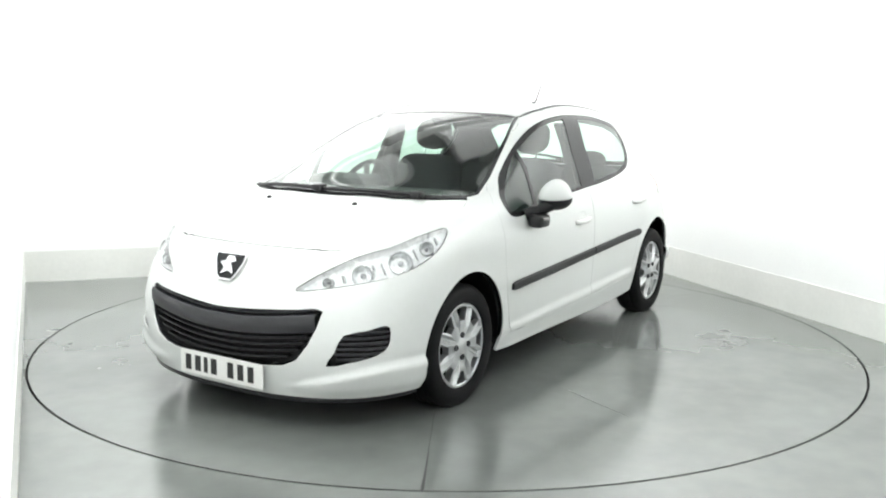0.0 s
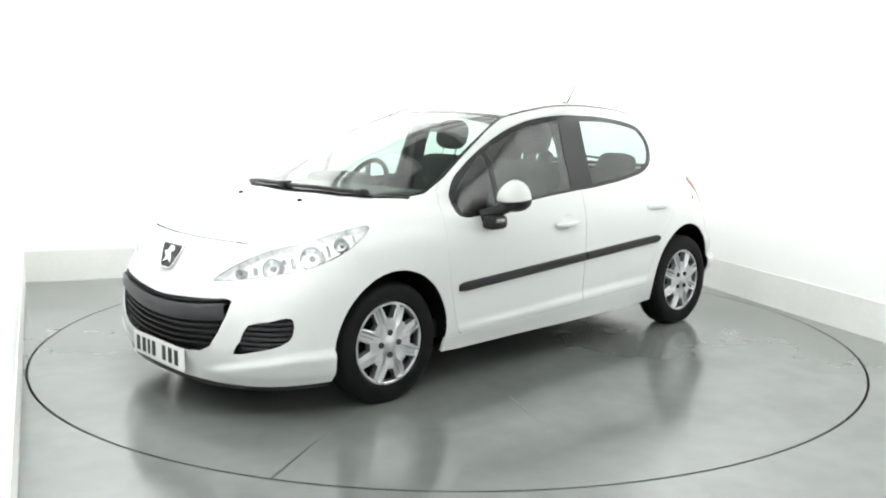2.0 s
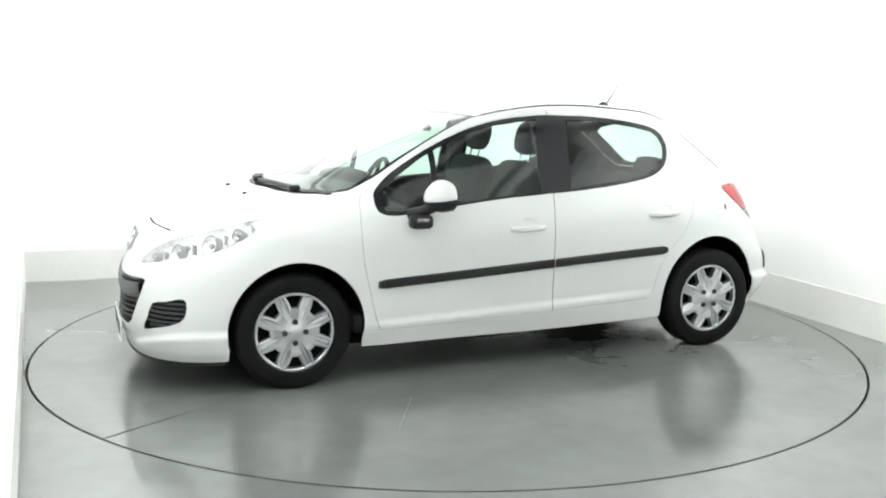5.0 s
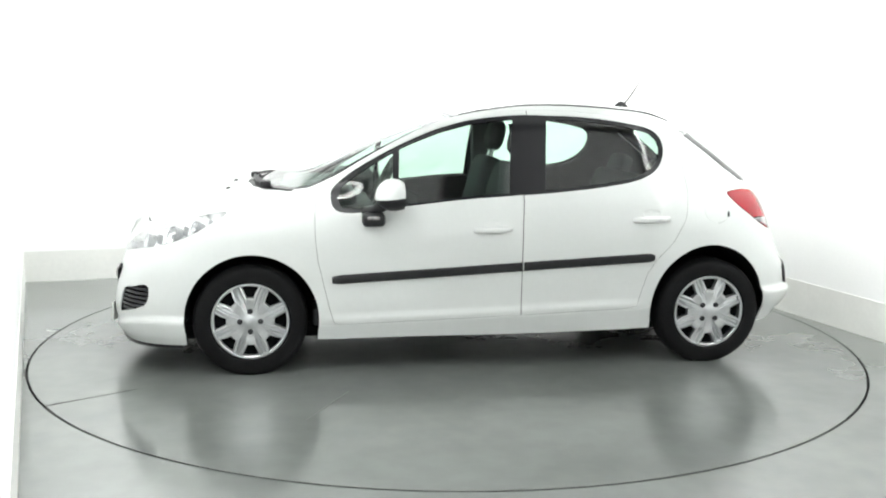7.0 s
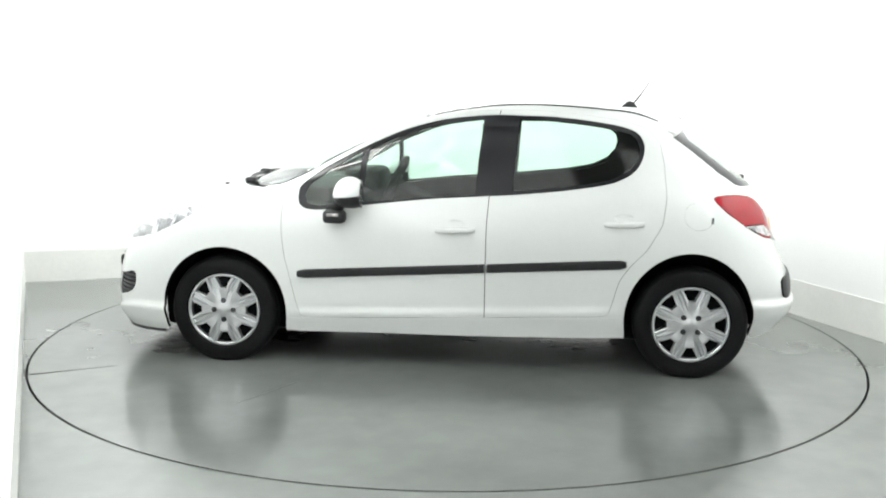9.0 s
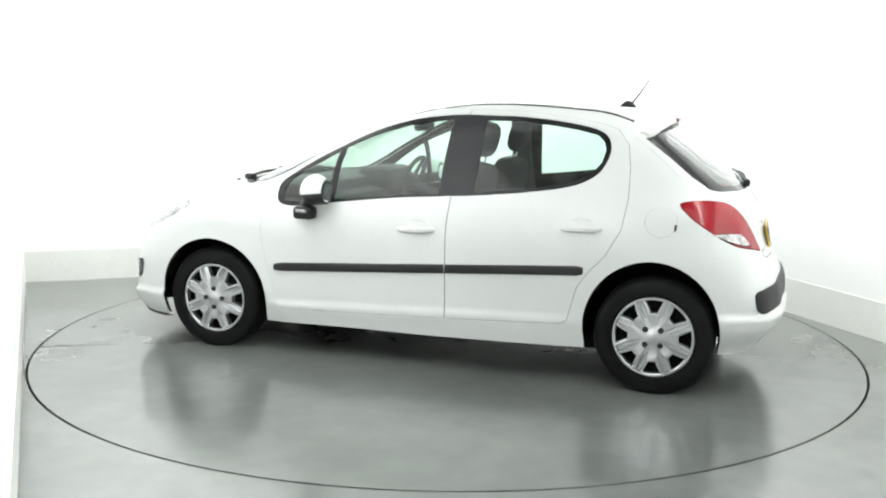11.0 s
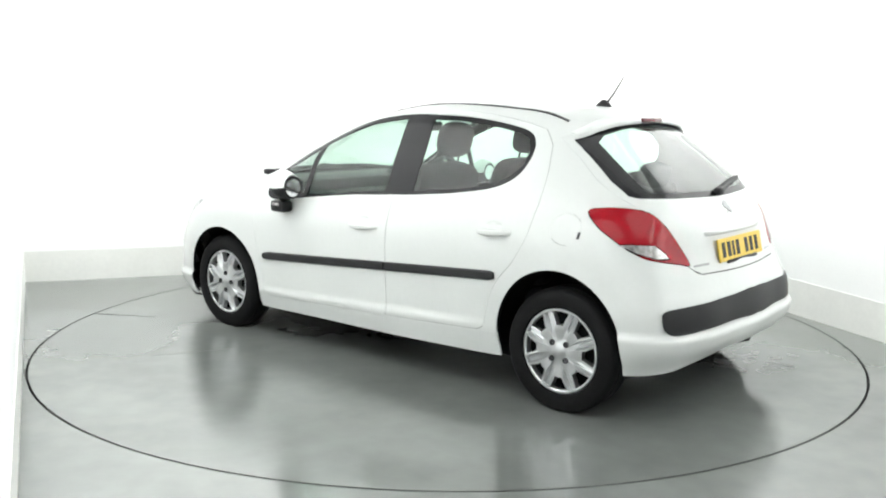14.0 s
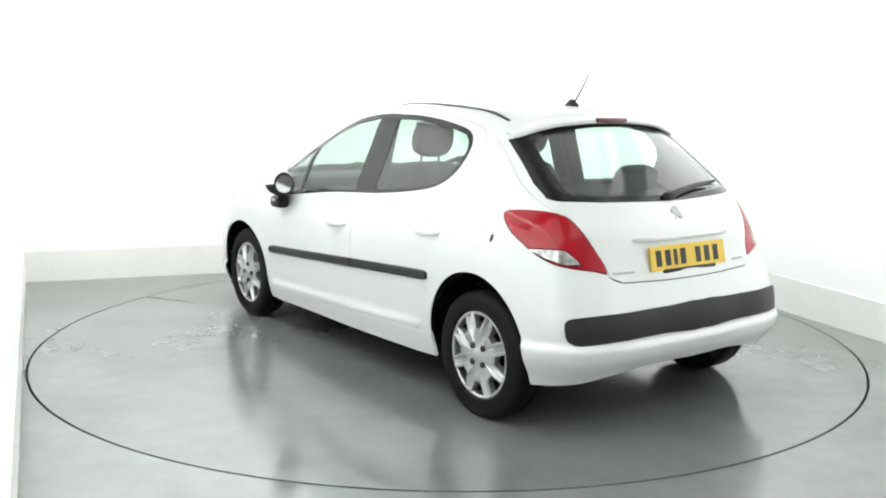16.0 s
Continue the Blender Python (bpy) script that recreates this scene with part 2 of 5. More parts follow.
def ceiling_lights():
    proto = None
    for v in (1.2, -1.2, -3.6):
        for u in (-1.3, 1.1):
            q = uv(u, v, CEIL - 0.03)
            m = Matrix.Translation(q) @ pose(0, 0, 0, 0, 0, ROOM)
            if proto is None:
                proto = tagged(new("ceiling_light"), "square white studio ceiling light panel, switched on", "ceiling light", "studio ceiling lights")
                bm = bmesh.new()
                for x0, x1, y0, y1 in ((-.95, .95, -.95, -.91), (-.95, .95, .91, .95), (-.95, -.91, -.91, .91), (.91, .95, -.91, .91)):
                    box(bm, x0, x1, y0, y1, -0.03, 0.03)
                finish("frame", bm, M_WALL, proto, smooth=False)
                proto.matrix_basis = m
            else:
                copy_thing(proto, m)
            lamp = bpy.data.lights.new("panel_light", "AREA")
            lamp.shape, lamp.size, lamp.energy = "SQUARE", 1.8, LAMP_POWER
            lamp.color = (0.965, 1.0, 0.975)
            ob = new("panel_light", lamp)
            ob.matrix_world = Matrix.Translation(q + Vector((0, 0, -0.01))) @ pose(0, 0, 0, 0, 0, ROOM)


def added_wall_lights():
    """Long wall-washing lights along the walls, unseen, added under the ceiling to overexpose them."""
    for a, b in ((uv(LEFT_BACK, BACK), uv(RIGHT, BACK)), (uv(RIGHT, BACK), uv(RIGHT, FRONT)), (uv(LEFT_FRONT, FRONT), uv(LEFT_BACK, BACK))):
        d = (b - a).normalized()
        inward = Vector((d.y, -d.x, 0))
        long = (b - a).length - 2.0
        mid = (a + b) / 2 + inward * 0.95 + Vector((0, 0, CEIL - 0.30))
        out = (-inward * 1.15 + Vector((0, 0, -1))).normalized()
        x = d
        y = out.cross(x) * -1
        m = Matrix((x, y, -out)).transposed().to_4x4()
        m.translation = mid
        th = tagged(new("added_wall_light"), "added long white wall-washing light, unseen under the ceiling, switched on", "wall light", "studio wall lights")
        th.matrix_basis = m
        bm = bmesh.new()
        for y0, y1 in ((-.29, -.26), (.26, .29)):
            box(bm, -long / 2, long / 2, y0, y1, -.03, .06)
        box(bm, -long / 2, long / 2, -.26, .26, .05, .06)
        finish("housing", bm, M_WALL, th, smooth=False)
        lamp = bpy.data.lights.new("wash_light", "AREA")
        lamp.shape, lamp.size, lamp.size_y, lamp.energy = "RECTANGLE", long, 0.5, WASH_POWER * long / 4
        lamp.color = (0.965, 1.0, 0.975)
        new("wash_light", lamp).matrix_world = m @ Matrix.Translation((0, 0, .03))


room()
added_wall_lights()
table = turntable()
ceiling_lights()
# ---- the car's skin: feature lines from the front's centre round one side to the rear's centre ----
def line(text):
    return np.array([[float(v) for v in p.split()] for p in text.split(",")])


NET = [
    line("2.03 0 .15, 2.01 .3 .15, 1.96 .5 .155, 1.86 .66 .16, 1.68 .77 .165, 1.27 .80 .18, .9 .80 .185, .4 .80 .19, -.15 .80 .19, -.7 .80 .20, -1.25 .79 .21, -1.58 .76 .225, -1.718 .64 .24, -1.780 .47 .27, -1.818 .25 .30, -1.828 0 .30"),
    line("2.07 0 .28, 2.05 .3 .28, 1.995 .52 .285, 1.89 .70 .29, 1.68 .805 .29, 1.27 .835 .29, .9 .83 .28, .4 .83 .285, -.15 .83 .30, -.7 .825 .31, -1.25 .83 .32, -1.565 .805 .33, -1.748 .70 .345, -1.830 .51 .36, -1.855 .25 .375, -1.870 0 .38"),
    line("2.06 0 .45, 2.04 .3 .455, 1.985 .53 .465, 1.87 .715 .475, 1.66 .825 .48, 1.27 .855 .48, .9 .845 .47, .4 .845 .475, -.15 .845 .48, -.7 .845 .49, -1.25 .85 .50, -1.555 .82 .50, -1.733 .735 .505, -1.825 .54 .51, -1.860 .26 .51, -1.878 0 .51"),
    line("2.01 0 .60, 1.99 .3 .605, 1.935 .52 .62, 1.82 .70 .64, 1.62 .825 .65, 1.27 .86 .66, .9 .85 .62, .4 .85 .62, -.15 .85 .62, -.7 .85 .63, -1.25 .855 .66, -1.54 .81 .64, -1.697 .715 .625, -1.780 .54 .62, -1.823 .26 .61, -1.843 0 .61"),
    line("1.95 0 .735, 1.925 .3 .735, 1.86 .51 .745, 1.73 .68 .765, 1.56 .80 .79, 1.27 .845 .81, .9 .845 .78, .4 .845 .78, -.15 .845 .78, -.7 .845 .79, -1.25 .84 .80, -1.51 .785 .78, -1.662 .67 .76, -1.733 .50 .745, -1.772 .26 .735, -1.787 0 .73"),
    line("1.82 0 .815, 1.80 .28 .815, 1.72 .47 .83, 1.60 .62 .85, 1.47 .745 .865, 1.27 .80 .885, .92 .815 .88, .4 .82 .87, -.15 .82 .88, -.7 .82 .90, -1.22 .805 .92, -1.45 .755 .91, -1.605 .64 .90, -1.688 .48 .89, -1.727 .26 .88, -1.742 0 .875"),
    line("1.52 0 .925, 1.50 .26 .925, 1.44 .44 .93, 1.36 .59 .935, 1.25 .69 .94, 1.1 .735 .945, .88 .775 .945, .4 .79 .945, -.15 .79 .955, -.7 .785 .99, -1.15 .755 1.02, -1.36 .70 1.02, -1.52 .60 1.02, -1.60 .45 1.02, -1.63 .25 1.02, -1.64 0 1.02"),
    line("1.27 0 .985, 1.255 .25 .985, 1.20 .45 .98, 1.12 .60 .975, 1.02 .68 .985, .9 .715 1.0, .74 .745 1.03, .38 .755 1.03, -.15 .755 1.05, -.7 .75 1.07, -1.08 .72 1.10, -1.26 .67 1.11, -1.40 .58 1.12, -1.48 .44 1.12, -1.515 .25 1.12, -1.525 0 1.12"),
    line(".83 0 1.18, .82 .24 1.175, .77 .42 1.17, .70 .555 1.165, .64 .62 1.165, .57 .655 1.165, .48 .68 1.165, .25 .695 1.17, -.17 .70 1.19, -.68 .695 1.20, -1.0 .67 1.22, -1.14 .63 1.225, -1.26 .55 1.23, -1.34 .42 1.23, -1.375 .24 1.23, -1.39 0 1.23"),
    line(".36 0 1.355, .35 .23 1.35, .31 .40 1.345, .26 .51 1.34, .22 .56 1.34, .18 .59 1.34, .12 .61 1.345, 0 .62 1.355, -.25 .625 1.37, -.65 .62 1.36, -.92 .605 1.34, -1.03 .58 1.33, -1.13 .52 1.325, -1.20 .40 1.33, -1.24 .23 1.335, -1.25 0 1.34"),
    line(".10 0 1.42, .09 .22 1.415, .05 .37 1.41, 0 .46 1.41, -.04 .50 1.412, -.08 .52 1.414, -.13 .535 1.418, -.2 .542 1.424, -.35 .545 1.429, -.62 .54 1.422, -.82 .53 1.41, -.93 .515 1.401, -1.03 .47 1.391, -1.11 .36 1.387, -1.15 .21 1.392, -1.16 0 1.395"),
    line("-.2 0 1.457, -.2 .1 1.455, -.21 .18 1.452, -.23 .22 1.45, -.25 .24 1.45, -.28 .26 1.449, -.31 .265 1.449, -.36 .27 1.449, -.42 .27 1.448, -.52 .265 1.446, -.6 .26 1.442, -.66 .25 1.439, -.72 .22 1.437, -.78 .16 1.434, -.80 .09 1.435, -.81 0 1.437"),
    line("-.4 0 1.464, -.4 .001 1.464, -.4 .002 1.464, -.405 .002 1.464, -.41 .002 1.464, -.42 .002 1.464, -.43 .002 1.464, -.45 .002 1.464, -.47 .002 1.463, -.5 .002 1.462, -.53 .002 1.461, -.56 .002 1.46, -.58 .002 1.459, -.60 .002 1.458, -.61 .001 1.457, -.62 0 1.457"),
]


def hermite(P, n, mirror):
    """A smooth curve through the points P (along axis 0), n steps from point to point."""
    flip = np.array([1, -1, 1])
    if mirror:
        Q = np.concatenate([P[1:2] * flip, P, P[-2:-1] * flip])
    else:
        Q = np.concatenate([2 * P[:1] - P[1:2], P, 2 * P[-1:] - P[-2:-1]])
    h = np.maximum(np.linalg.norm(np.diff(Q, axis=0), axis=-1, keepdims=True), 1e-4)
    s = np.diff(Q, axis=0) / h
    T = (s[:-1] * h[1:] + s[1:] * h[:-1]) / (h[1:] + h[:-1])
    h = h[1:-1]
    out = []
    for k in range(n):
        t = k / n
        a, b, c, d = 2 * t**3 - 3 * t**2 + 1, t**3 - 2 * t**2 + t, -2 * t**3 + 3 * t**2, t**3 - t**2
        out.append(a * P[:-1] + b * h * T[:-1] + c * P[1:] + d * h * T[1:])
    out = np.stack(out, 1).reshape(-1, *P.shape[1:])
    return np.concatenate([out, P[-1:]])


def skin():
    L = np.stack([hermite(l, 8, True) for l in NET])
    fine = hermite(L, 12, False)
    S = fine[list(range(0, 36)) + list(range(36, len(fine), 2))].copy()
    T = np.gradient(S, axis=1)
    out = np.stack([T[..., 1], -T[..., 0], np.zeros(T.shape[:2])], -1)
    out /= np.maximum(np.linalg.norm(out, axis=-1, keepdims=True), 1e-6)
    x, y, z = S[..., 0], S[..., 1], S[..., 2]

    def ease(v):
        v = np.clip(v, 0, 1)
        return v * v * (3 - 2 * v)

    # door fold over the sill, bumper ledge under the rear strip, fold in the front bumper's chin
    low = .297 - .0345 * x
    side = .013 * ease((low + .056 - z) / .034) * ease((.87 - x) / .05) * ease((x + .86) / .05)
    ledge = .030 * ease((.436 - z) / .034) * ease((-1.50 - x) / .14) * (1 - .6 * ease((.36 - z) / .1))
    chin = .205 + .105 * np.clip((y - .35) / .42, 0, 1)
    fold = .022 * ease((chin + .018 - z) / .036) * ease((y - .30) / .26) * ease((x - 1.50) / .1) * ease((z - .15) / .07)
    return S + out * (side + ledge + fold)[..., None]


# ---- cutting the skin into panels ----
SIDE = (Vector((1, 0, 0)), Vector((0, 0, 1)), Vector((0, 1, 0)))
FRONTAL = (Vector((0, 1, 0)), Vector((0, 0, 1)), Vector((1, 0, 0)))
REAR = (Vector((0, 1, 0)), Vector((0, 0, 1)), Vector((-1, 0, 0)))
TOP = (Vector((1, 0, 0)), Vector((0, 1, 0)), Vector((0, 0, 1)))


def oblique(azimuth):
    a = radians(azimuth)
    return (Vector((-math.sin(a), math.cos(a), 0)), Vector((0, 0, 1)), Vector((math.cos(a), math.sin(a), 0)))


LAMP_VIEW, TAIL_VIEW = oblique(54), oblique(128)


def loop(text, view=None, curve=0):
    """An outline of pairs, or of triples seen along a view; curve: steps of a smooth closed curve between the points."""
    P = line(text)
    if P.shape[1] == 3:
        P = np.stack([P @ np.array(view[0]), P @ np.array(view[1])], 1)
    if curve:
        n, out = len(P), []
        for i in range(n):
            p0, p1, p2, p3 = (P[(i + k) % n] for k in (-1, 0, 1, 2))
            m1, m2 = (p2 - p0) / 2, (p3 - p1) / 2
            d = np.linalg.norm(p2 - p1)
            m1 *= min(1, 1.3 * d / max(np.linalg.norm(m1), 1e-6))
            m2 *= min(1, 1.3 * d / max(np.linalg.norm(m2), 1e-6))
            for k in range(curve):
                t = k / curve
                out.append((2 * t**3 - 3 * t**2 + 1) * p1 + (t**3 - 2 * t**2 + t) * m1 + (3 * t**2 - 2 * t**3) * p2 + (t**3 - t**2) * m2)
        P = np.array(out)
    return P


def grown(P, d):
    """The outline moved inwards (d < 0) or outwards."""
    n = len(P)
    area = 0.5 * sum(P[i][0] * P[(i + 1) % n][1] - P[(i + 1) % n][0] * P[i][1] for i in range(n))
    out = []
    for i in range(n):
        e = P[(i + 1) % n] - P[i - 1]
        nn = np.array([e[1], -e[0]]) / max(np.linalg.norm(e), 1e-9) * (1 if area > 0 else -1)
        out.append(P[i] + nn * d)
    return np.array(out)


def inside(P, q):
    x, y = q[:, 0], q[:, 1]
    hit = np.zeros(len(q), bool)
    for (x0, y0), (x1, y1) in zip(P, np.roll(P, -1, 0)):
        if y0 != y1:
            hit ^= ((y0 > y) != (y1 > y)) & (x < (x1 - x0) * (y - y0) / (y1 - y0) + x0)
    return hit


def arc(cx, cz, rx, rz, low, a0=-12, n=36):
    pts = [(cx + rx * math.cos(radians(a0 + (180 - 2 * a0) * i / n)), cz + rz * math.sin(radians(a0 + (180 - 2 * a0) * i / n))) for i in range(n + 1)]
    return np.array(pts + [(pts[-1][0], low), (pts[0][0], low)])


DLO = loop(".847 .947, .840 .981, .806 1.019, .719 1.081, .568 1.166, .415 1.240, .261 1.302, .107 1.344, -.048 1.367, -.202 1.378, -.357 1.376, -.512 1.372, -.667 1.358, -.822 1.335, -.932 1.309, -.984 1.273, -1.004 1.216, -.988 1.147, -.940 1.082, -.835 1.031, -.650 .997, -.346 .964, .108 .934, .409 .902, .559 .884, .708 .865, .798 .870, .838 .898", curve=3)
# name, view, outline, box of the skin that it may cut: x0, x1, z0, z1
REGIONS = [
    ("arch", SIDE, arc(1.262, .300, .348, .352, 0.0), (.8, 1.75, 0, .8)),
    ("arch", SIDE, arc(-1.252, .318, .337, .360, 0.0), (-1.75, -.8, 0, .8)),
    ("glass_front", SIDE, loop(".477 1.194, .414 1.222, .261 1.282, .107 1.323, -.047 1.346, -.148 1.356, -.125 1.15, -.113 .962, .108 .948, .300 .927, .493 .907, .486 1.05"), (-.2, .6, .85, 1.4)),
    ("glass_rear", SIDE, loop("-.339 1.355, -.510 1.354, -.665 1.337, -.820 1.314, -.930 1.289, -.967 1.255, -.981 1.210, -.966 1.150, -.919 1.093, -.821 1.045, -.651 1.014, -.480 .996, -.310 .979"), (-1.1, -.25, .9, 1.4)),
    ("glass_quarter", SIDE, loop(".814 .947, .780 1.006, .701 1.067, .567 1.146, .512 1.176, .520 1.03, .529 .915, .600 .901, .709 .884, .793 .892"), (.45, .9, .8, 1.25)),
    ("trim", SIDE, DLO, (-1.1, .9, .84, 1.4)),
    ("windscreen", TOP, loop("1.245 -.05, 1.245 .1, 1.205 .38, 1.135 .53, 1.035 .665, .965 .690, .784 .655, .643 .620, .429 .562, .200 .485, .200 .43, .225 .26, .240 0, .240 -.05"), (.0, 1.5, .9, 1.42)),
    ("border", TOP, loop("1.270 -.05, 1.270 .1, 1.228 .39, 1.155 .545, 1.047 .690, .970 .708, .784 .673, .643 .638, .429 .580, .172 .503, .165 .44, .190 .26, .205 0, .205 -.05"), (.0, 1.5, .9, 1.42)),
    ("cowl", TOP, loop("1.318 -.05, 1.318 .1, 1.268 .41, 1.185 .57, 1.075 .708, 1.04 .705, 1.20 .3, 1.20 -.05"), (.9, 1.5, .9, 1.1)),
    ("rear_window", REAR, loop("-.05 1.335, .1 1.335, .267 1.322, .420 1.298, .500 1.258, .518 1.189, .538 1.083, .538 1.048, .515 1.040, .367 1.032, .1 1.026, -.05 1.026"), (-2, -1, .9, 1.4)),
    ("rear_border", REAR, loop("-.05 1.353, .1 1.353, .267 1.342, .459 1.315, .573 1.270, .593 1.189, .621 1.083, .621 1.023, .596 1.014, .367 1.006, .1 .999, -.05 .999"), (-2, -1, .9, 1.4)),
    ("headlight", LAMP_VIEW, loop("1.968 .389 .622, 1.938 .435 .668, 1.888 .504 .715, 1.794 .584 .767, 1.670 .676 .803, 1.535 .734 .843, 1.405 .779 .870, 1.385 .797 .860, 1.439 .818 .821, 1.531 .824 .769, 1.643 .794 .718, 1.751 .736 .685, 1.843 .653 .663, 1.921 .531 .639", LAMP_VIEW, 3), (1.3, 2.1, .55, .92)),
    ("tail_clear", TAIL_VIEW, loop("-1.524 .764 .815, -1.585 .722 .817, -1.654 .655 .813, -1.690 .621 .775, -1.705 .609 .752, -1.674 .671 .755, -1.607 .724 .780", TAIL_VIEW), (-1.9, -1.3, .65, 1.0)),
    ("tail_light", TAIL_VIEW, loop("-1.366 .762 .955, -1.411 .721 .973, -1.510 .660 .974, -1.591 .601 .954, -1.651 .572 .904, -1.709 .542 .823, -1.764 .507 .717, -1.740 .567 .724, -1.683 .663 .742, -1.631 .712 .759, -1.562 .749 .796, -1.492 .770 .843, -1.422 .777 .892", TAIL_VIEW, 3), (-1.9, -1.3, .65, 1.0)),
    ("grille", FRONTAL, loop("-.05 .520, .038 .520, .201 .530, .348 .541, .510 .556, .535 .548, .522 .481, .491 .407, .441 .335, .372 .303, .286 .292, .129 .285, -.05 .284"), (1.7, 2.2, .2, .65)),
    ("fog", FRONTAL, loop(".630 .451, .709 .471, .752 .487, .770 .474, .772 .418, .760 .378, .722 .352, .659 .334, .565 .313, .600 .377", None, 2), (1.6, 2.2, .25, .6)),
    ("bonnet", TOP, loop("1.882 -.05, 1.881 .118, 1.861 .286, 1.828 .454, 1.733 .631, 1.640 .682, 1.535 .718, 1.38 .748, 1.20 .745, 1.085 .715, 1.185 .585, 1.275 .42, 1.325 .1, 1.325 -.05"), (1.0, 2.0, .70, 1.05)),
    ("strip", REAR, loop("-.05 .560, .2 .557, .545 .549, .695 .540, .724 .522, .726 .470, .712 .440, .680 .427, .509 .434, .217 .443, -.05 .444", None, 2), (-2.1, -1.55, .3, .65)),
    ("tailgate", REAR, loop("-.05 .662, .2 .662, .426 .668, .468 .683, .515 .717, .546 .823, .575 .904, .603 .956, .640 .985, .655 1.03, .650 1.09, .620 1.19, .597 1.28, .47 1.335, .27 1.366, -.05 1.376"), (-2.1, -1.0, .6, 1.40)),
    ("fuel_flap", SIDE, loop("-1.205 .870, -1.228 .920, -1.285 .940, -1.340 .918, -1.362 .868, -1.340 .818, -1.283 .796, -1.228 .820", None, 3), (-1.5, -1.1, .7, 1.0)),
    ("door_front", SIDE, loop(".895 1.0, .926 .940, .933 .846, .931 .728, .917 .607, .889 .484, .861 .359, .840 .290, .818 .269, .406 .281, -.175 .300, -.176 .614, -.178 .796, -.188 .937, -.20 1.15, -.235 1.405, -.05 1.397, .107 1.374, .261 1.332, .415 1.271, .568 1.198, .74 1.105, .83 1.05"), (-.3, 1.0, .22, 1.42)),
    ("door_rear", SIDE, loop("-.175 .300, -.80 .325, -.835 .345, -.885 .525, -.936 .601, -1.02 .690, -1.095 .823, -1.118 .969, -1.11 1.125, -1.09 1.24, -1.03 1.315, -.93 1.345, -.822 1.366, -.667 1.388, -.512 1.402, -.357 1.406, -.235 1.405, -.20 1.15, -.188 .937, -.178 .796, -.176 .614"), (-1.2, -.1, .22, 1.42)),
    ("front_bumper", SIDE, loop("1.45 0, 1.45 .60, 1.60 .685, 1.75 .70, 1.86 .78, 2.2 .80, 2.2 0"), (1.4, 2.2, 0, .9)),
    ("rear_bumper", SIDE, loop("-1.46 0, -1.46 .645, -1.60 .700, -2.1 .705, -2.1 0"), (-2.2, -1.4, 0, .8)),
    ("sill", SIDE, loop(".95 0, .95 .262, .406 .272, -.175 .292, -.8 .315, -.95 .33, -.95 0"), (-1.0, 1.0, 0, .4)),
    ("roof", TOP, loop(".17 -.05, .165 .30, .135 .440, .05 .495, -.15 .520, -.4 .527, -.7 .522, -.95 .505, -1.13 .455, -1.185 .25, -1.20 -.05"), (-1.3, .3, 1.33, 1.5)),
]


